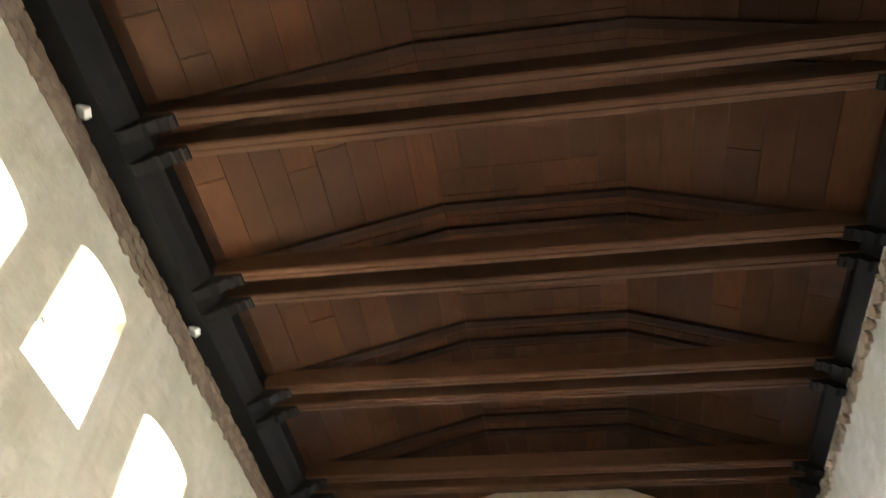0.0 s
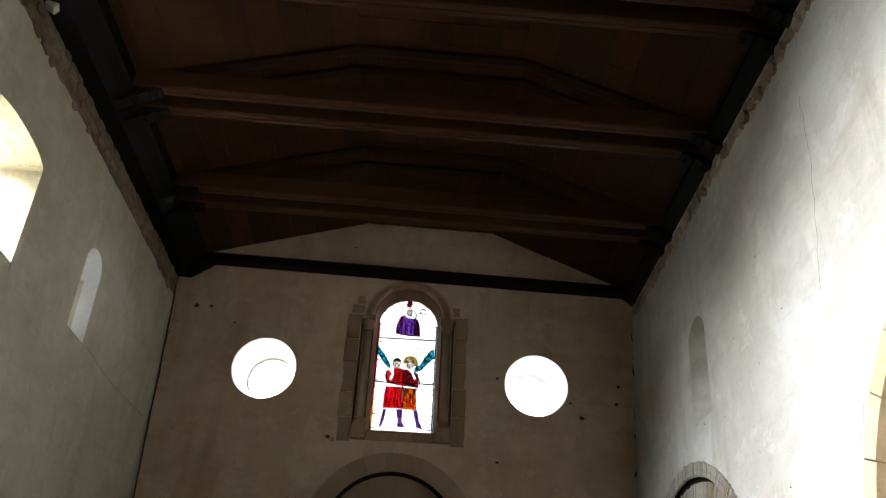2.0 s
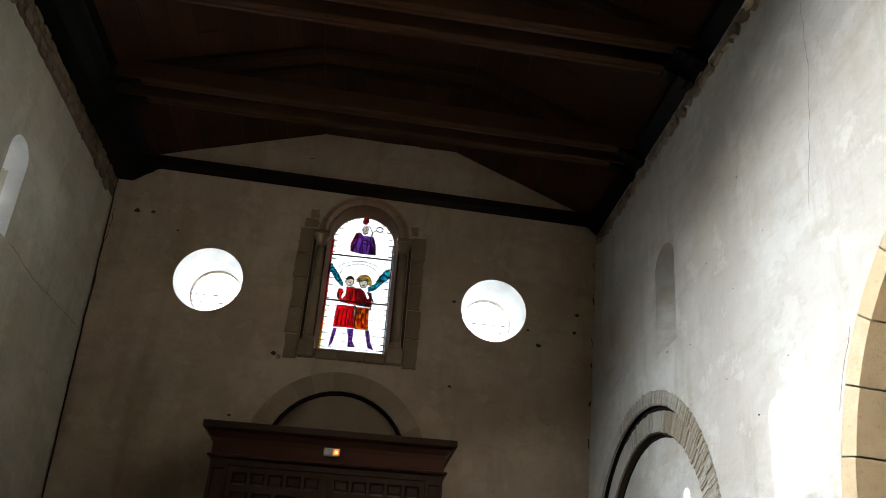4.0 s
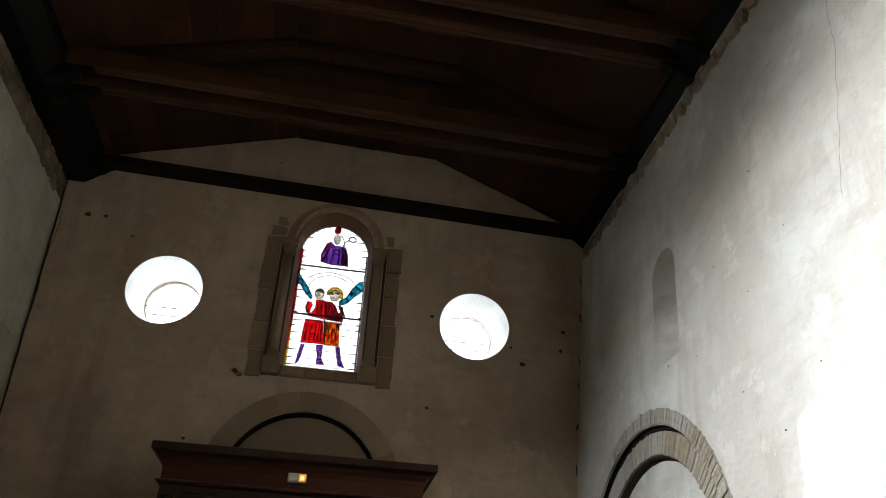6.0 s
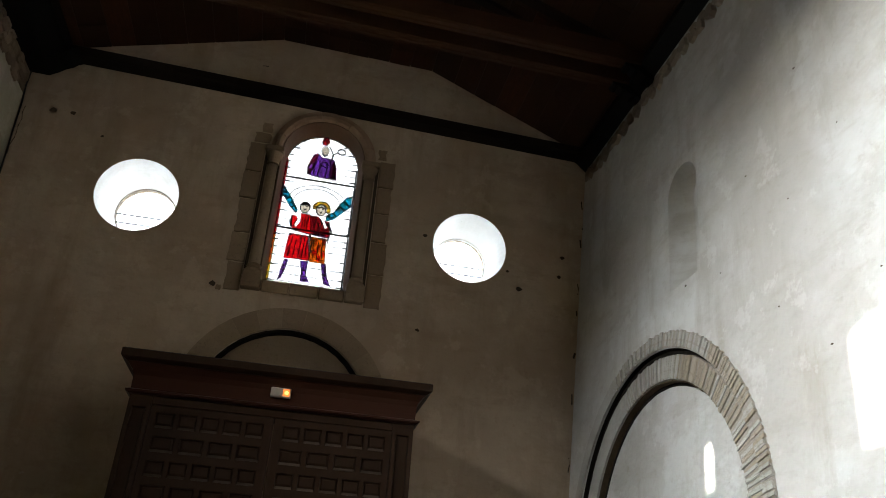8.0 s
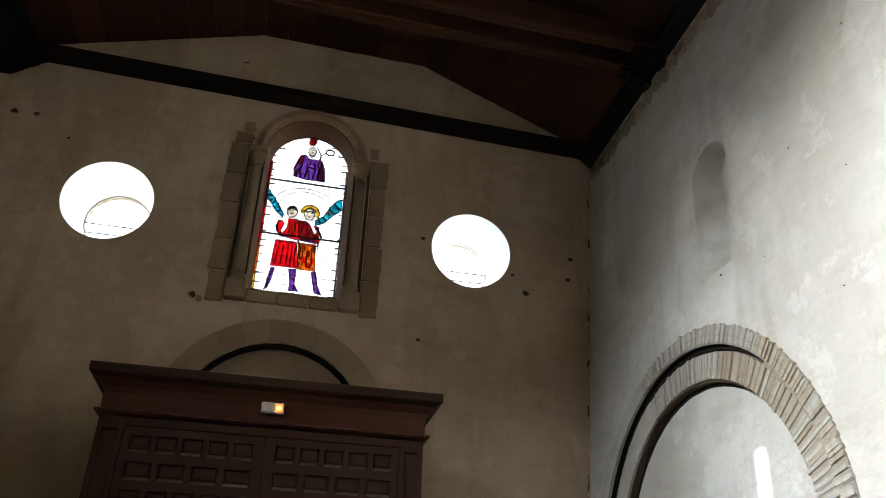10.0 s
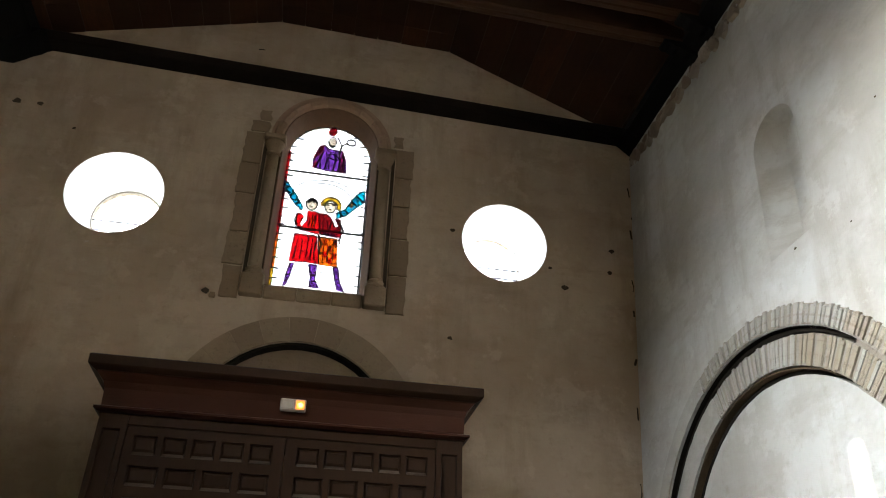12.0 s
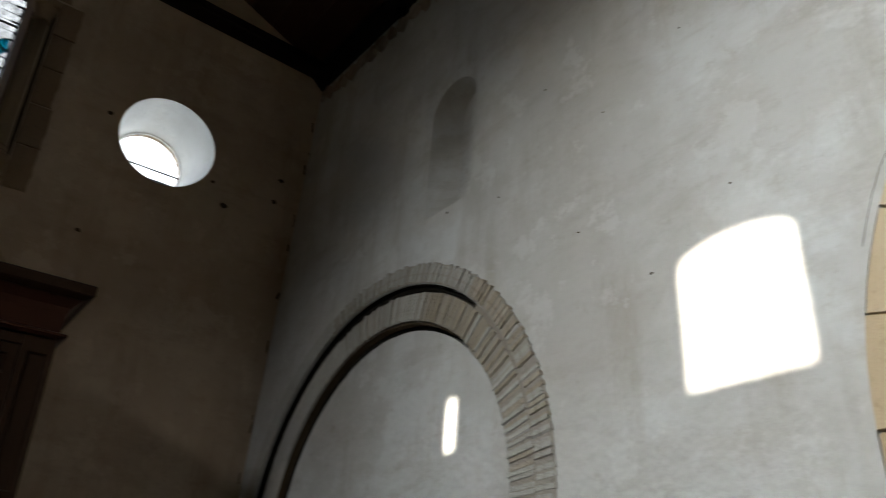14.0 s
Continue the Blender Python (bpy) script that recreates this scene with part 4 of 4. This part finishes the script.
# great arch of dressed sandstone, in two orders
def big_ring(count, r0, r1, w0, w1, material):
    for k in range(count):
        a0, a1 = math.pi * k / count + 0.003, math.pi * (k + 1) / count - 0.003
        arc_in = [(BIG_U + r0 * math.cos(a0 + (a1 - a0) * i / 4), BIG_Z + r0 * math.sin(a0 + (a1 - a0) * i / 4)) for i in range(5)]
        arc_out = [(BIG_U + r1 * math.cos(a0 + (a1 - a0) * i / 4), BIG_Z + r1 * math.sin(a0 + (a1 - a0) * i / 4)) for i in range(4, -1, -1)]
        bm = bmesh.new()
        prism(bm, arc_in + arc_out, w0 + rng.uniform(-0.006, 0.006), w1)
        part("voussoir", bm, material, wall_right)
    for s in (-1, 1):
        for a, b in ((0.0, 0.5), (0.5, 0.95), (0.95, 1.45), (1.45, 1.9), (1.9, 2.3)):
            bm = bmesh.new()
            u0, u1 = sorted((BIG_U + s * r0, BIG_U + s * r1))
            box(bm, (u0, w0 + rng.uniform(-0.006, 0.006), a + 0.004), (u1, w1, b - 0.004), 0.008)
            part("stone_block", bm, material, wall_right)


big_ring(15, 2.245, BIG_OUT - 0.006, -0.004, 0.60, PALE_STONE)
big_ring(13, BIG_IN, 2.235, 0.32, 0.60, SANDSTONE)


# cracks in the plaster
def crack(parent, pts, r, name="plaster_crack"):
    bm = bmesh.new()
    path = []
    for (a, b), (c, d) in zip(pts, pts[1:]):
        n = max(2, int(math.hypot(c - a, d - b) / 0.09))
        for i in range(n):
            k = i / n
            path.append((a + (c - a) * k + rng.uniform(-0.014, 0.014), 0.0, b + (d - b) * k + rng.uniform(-0.014, 0.014)))
    tube(bm, path, r, 5)
    part(name, bm, PIT_AND_SHADE, parent, "thin dark crack in the plaster")


crack(wall_right, [(-13.68, 6.9), (-13.70, 6.08), (-13.84, 5.39), (-13.98, 4.75)], 0.0016)
crack(wall_right, [(BIG_U + 2.47 * math.cos(t), BIG_Z + 2.47 * math.sin(t)) for t in (2.55, 2.65, 2.75, 2.85)], 0.002)
crack(wall_left, [(17.3, 5.35), (18.2, 5.28), (19.1, 5.32), (19.95, 5.34)], 0.0025)
crack(wall_left, [(13.95, 5.28), (13.9, 5.0)], 0.004)
crack(wall_left, [(15.12, 5.30), (15.16, 5.1)], 0.005)
crack(wall_end, [(-1.0, 8.74), (-0.8, 8.75)], 0.007)
crack(wall_end, [(-3.9, 7.4), (-3.93, 6.6), (-3.9, 6.0)], 0.006)
for i in range(9):
    z = 7.4 - i * 0.62 + rng.uniform(-0.15, 0.15)
    crack(wall_end, [(3.97 + LEAN_RIGHT * (z - TOP), z), (3.965 + LEAN_RIGHT * (z - TOP), z - rng.uniform(0.1, 0.3))], rng.uniform(0.006, 0.016))

for y, z, r in ((15.9, 5.3, 0.010), (15.35, 4.75, 0.009), (15.1, 5.9, 0.014), (14.7, 5.05, 0.008), (15.6, 3.9, 0.010), (15.05, 3.4, 0.012), (14.5, 3.75, 0.009), (16.4, 4.55, 0.009), (17.05, 4.70, 0.015)):
    bm = bmesh.new()
    rim = [(-y + r * rng.uniform(0.6, 1.5) * math.cos(i * math.tau / 9), z + 0.7 * r * rng.uniform(0.5, 1.3) * math.sin(i * math.tau / 9)) for i in range(9)]
    prism(bm, [(-y + (a + y) * 0.85, z + (b - z) * 0.85) for a, b in rim], -0.004, 0.01, rim)
    part("plaster_pit", bm, PIT_AND_SHADE, wall_right, "small dark pit in the plaster")

# ---- wooden door lobby ----
lobby = tagged(new("door_lobby"), "dark panelled wooden door lobby with a moulded cornice", "door lobby")
LX, LY = 0.025, 18.36
lobby.matrix_basis = Matrix.Translation((LX, LY, 0))
for s in (-1, 1):
    bm = bmesh.new()
    box(bm, (s * 1.37, 0.06, 0), (s * 1.32, 1.80, 3.34), 0.006)
    part("side_panel", bm, DOOR_WOOD, lobby)
    bm = bmesh.new()
    bm2 = wall_sheet([(s * 1.385, 0), (s * 1.175, 0), (s * 1.175, 3.33), (s * 1.385, 3.33)], [([(s * 1.345, a), (s * 1.215, a), (s * 1.215, b), (s * 1.345, b)], [(s * 1.335, a + 0.01), (s * 1.225, a + 0.01), (s * 1.225, b - 0.01), (s * 1.335, b - 0.01)], 0.025) for a, b in ((0.25, 1.2), (1.3, 2.2), (2.3, 3.22))], 0.07)
    bm.free()
    part("corner_post", bm2, DOOR_WOOD, lobby)
bm = bmesh.new()
box(bm, (-1.174, 0.0, 3.255), (1.174, 0.07, 3.33), 0.006)
part("lintel", bm, DOOR_WOOD, lobby)
bm = bmesh.new()
box(bm, (-1.37, 0.05, 3.60), (1.37, 1.80, 3.64))
part("top", bm, DOOR_WOOD, lobby)


def swept(bm, pts):
    """A moulding carried round the front and both ends: pts are (outward, height)."""
    paths = []
    for o, z in pts:
        paths.append([bm.verts.new(p) for p in ((-1.385 - o, 1.80, z), (-1.385 - o, -o, z), (1.385 + o, -o, z), (1.385 + o, 1.80, z))])
    n = len(pts)
    for i in range(n):
        for k in range(3):
            bm.faces.new((paths[i][k], paths[i][k + 1], paths[(i + 1) % n][k + 1], paths[(i + 1) % n][k]))
    bm.faces.new([p[0] for p in paths])
    bm.faces.new([p[3] for p in paths][::-1])


for name, pts, mat in (
        ("moulding", [(-0.03, 3.335), (0.02, 3.338), (0.05, 3.355), (0.05, 3.37), (0.015, 3.385), (-0.03, 3.385)], CORNICE_WOOD),
        ("frieze", [(-0.03, 3.388), (0.008, 3.388), (0.012, 3.52), (0.03, 3.57), (0.07, 3.612), (0.085, 3.63), (-0.03, 3.63)], CORNICE_WOOD),
        ("cornice", [(-0.03, 3.632), (0.09, 3.632), (0.135, 3.655), (0.145, 3.665), (0.145, 3.735), (0.13, 3.745), (-0.03, 3.745)], DOOR_WOOD)):
    bm = bmesh.new()
    swept(bm, pts)
    part(name, bm, mat, lobby)


def leaf_rows():
    rows, top = [], 3.185
    k = 0
    while top > 0.3:
        n = 5 if k % 2 == 0 else 4
        rows.append((top - 0.147, top, n))
        top -= 0.2245
        k += 1
    return rows


field = {}
for n, wide in ((5, 0.172), (4, 0.222)):
    bm = bmesh.new()
    prism(bm, [(-wide * 0.36, -0.026), (wide * 0.36, -0.026), (wide * 0.36, 0.048), (-wide * 0.36, 0.048)], 0.012, 0.0205, [(-wide * 0.42, -0.044), (wide * 0.42, -0.044), (wide * 0.42, 0.060), (-wide * 0.42, 0.060)])
    # added ledge whose pale colour imitates light caught under each panel
    own = len(bm.faces)
    half = wide / 2 - 0.006
    ledge = [bm.verts.new(p) for p in ((-half, -0.003, -0.0725), (half, -0.003, -0.0725), (half - 0.004, 0.012, -0.047), (-half + 0.004, 0.012, -0.047), (-half, 0.021, -0.0725), (half, 0.021, -0.0725))]
    for f in ((0, 1, 2, 3), (3, 2, 5, 4), (0, 4, 5, 1), (1, 5, 2), (0, 3, 4)):
        bm.faces.new([ledge[i] for i in f])
    bm.faces.ensure_lookup_table()
    for f in bm.faces[own:]:
        f.material_index = 1
    field[n] = mesh_of("panel", bm, DOOR_WOOD)
    field[n].materials.append(LEDGE_LIGHT_WOOD)
for s in (-1, 1):
    holes, spots = [], []
    for a, b, n in leaf_rows():
        wide = 0.172 if n == 5 else 0.222
        for i in range(n):
            c = s * (0.09 + wide / 2 + (1.02 - wide) * i / (n - 1))
            lo, hi = c - wide / 2, c + wide / 2
            holes.append(([(lo, a), (hi, a), (hi, b), (lo, b)], [(lo + 0.012, a + 0.026), (hi - 0.012, a + 0.026), (hi - 0.012, b - 0.003), (lo + 0.012, b - 0.003)], 0.022))
            spots.append((c, (a + b) / 2, n))
    leaf = part("door_leaf", wall_sheet([(s * 0.004, 0.02), (s * 1.17, 0.02), (s * 1.17, 3.25), (s * 0.004, 3.25)], holes, 0.06), DOOR_WOOD, lobby, "dark coffered wooden door leaf", m=Matrix.Translation((0, 0.012, 0)))
    for c, z, n in spots:
        ob = new("panel", field[n])
        ob.parent = leaf
        ob.matrix_basis = Matrix.Translation((c, 0, z))

sign = tagged(new("emergency_light"), "small white emergency light with a orange glow of the bulb on the housing, on the lobby", "emergency light")
sign.matrix_basis = Matrix.Translation((0.045, LY - 0.012, 3.497))
bm = bmesh.new()
box(bm, (-0.1, -0.045, -0.048), (0.1, 0.0, 0.048), 0.008)
part("housing", bm, DULL_CASE, sign)
bm = bmesh.new()
box(bm, (-0.088, -0.05, -0.036), (0.005, -0.044, 0.036), 0.004)
part("diffuser", bm, DULL_CASE, sign)
# glowing patch that imitates the bulb's halo on the housing
bm = bmesh.new()
box(bm, (0.020, -0.052, -0.036), (0.088, -0.044, 0.036), 0.006)
halo_patch = part("lamp", bm, glow("orange_halo", (1.0, 0.30, 0.05), 0.11), sign, "orange glow of the bulb on the housing")
bm = bmesh.new()
lathe(bm, [(0.004, -0.006), (0.017, -0.004), (0.020, 0.002), (0.014, 0.006)], 14)
part("bulb", bm, glow("bulb_glow", (1.0, 0.46, 0.12), 0.45), halo_patch, "bright bulb", True, m=Matrix.Translation((0.056, -0.054, -0.004)) @ pose(0, 0, 0, 90, 0, 0))

# ---- small fixtures ----
for y in (11.0, 14.07):
    spot = tagged(new("spotlight"), "small white spotlight fixed under the timber wall plate", "spotlight", "spotlights")
    spot.matrix_basis = Matrix.Translation((-3.91, y, 7.945)) @ pose(0, 0, 0, 0, 25, 20)
    bm = bmesh.new()
    box(bm, (-0.05, -0.06, -0.05), (0.06, 0.06, 0.05), 0.006)
    part("housing", bm, WHITE_CASE, spot)
    bm = bmesh.new()
    box(bm, (-0.015, -0.02, 0.05), (0.015, 0.02, 0.11), 0.004)
    part("bracket", bm, IRON, spot)
    bm = bmesh.new()
    box(bm, (-0.035, -0.045, -0.054), (0.045, 0.045, -0.049), 0.002)
    part("lens", bm, CLEAR, spot)

rng = random.Random(2)
bm = bmesh.new()
line = []
for k in range(33):
    z = 7.95 - k * 0.245
    line.append((-4 + LEAN_LEFT * (z - TOP) + 0.015 + rng.uniform(0, 0.02), 20 + LEAN_END * (z - TOP) - 0.02 - rng.uniform(0, 0.012), max(z, 0.01)))
tube(bm, line, 0.012, 7)
tagged(part("cable", bm, BLACK, smooth=True), "black cable running down the corner of two walls", "cable")
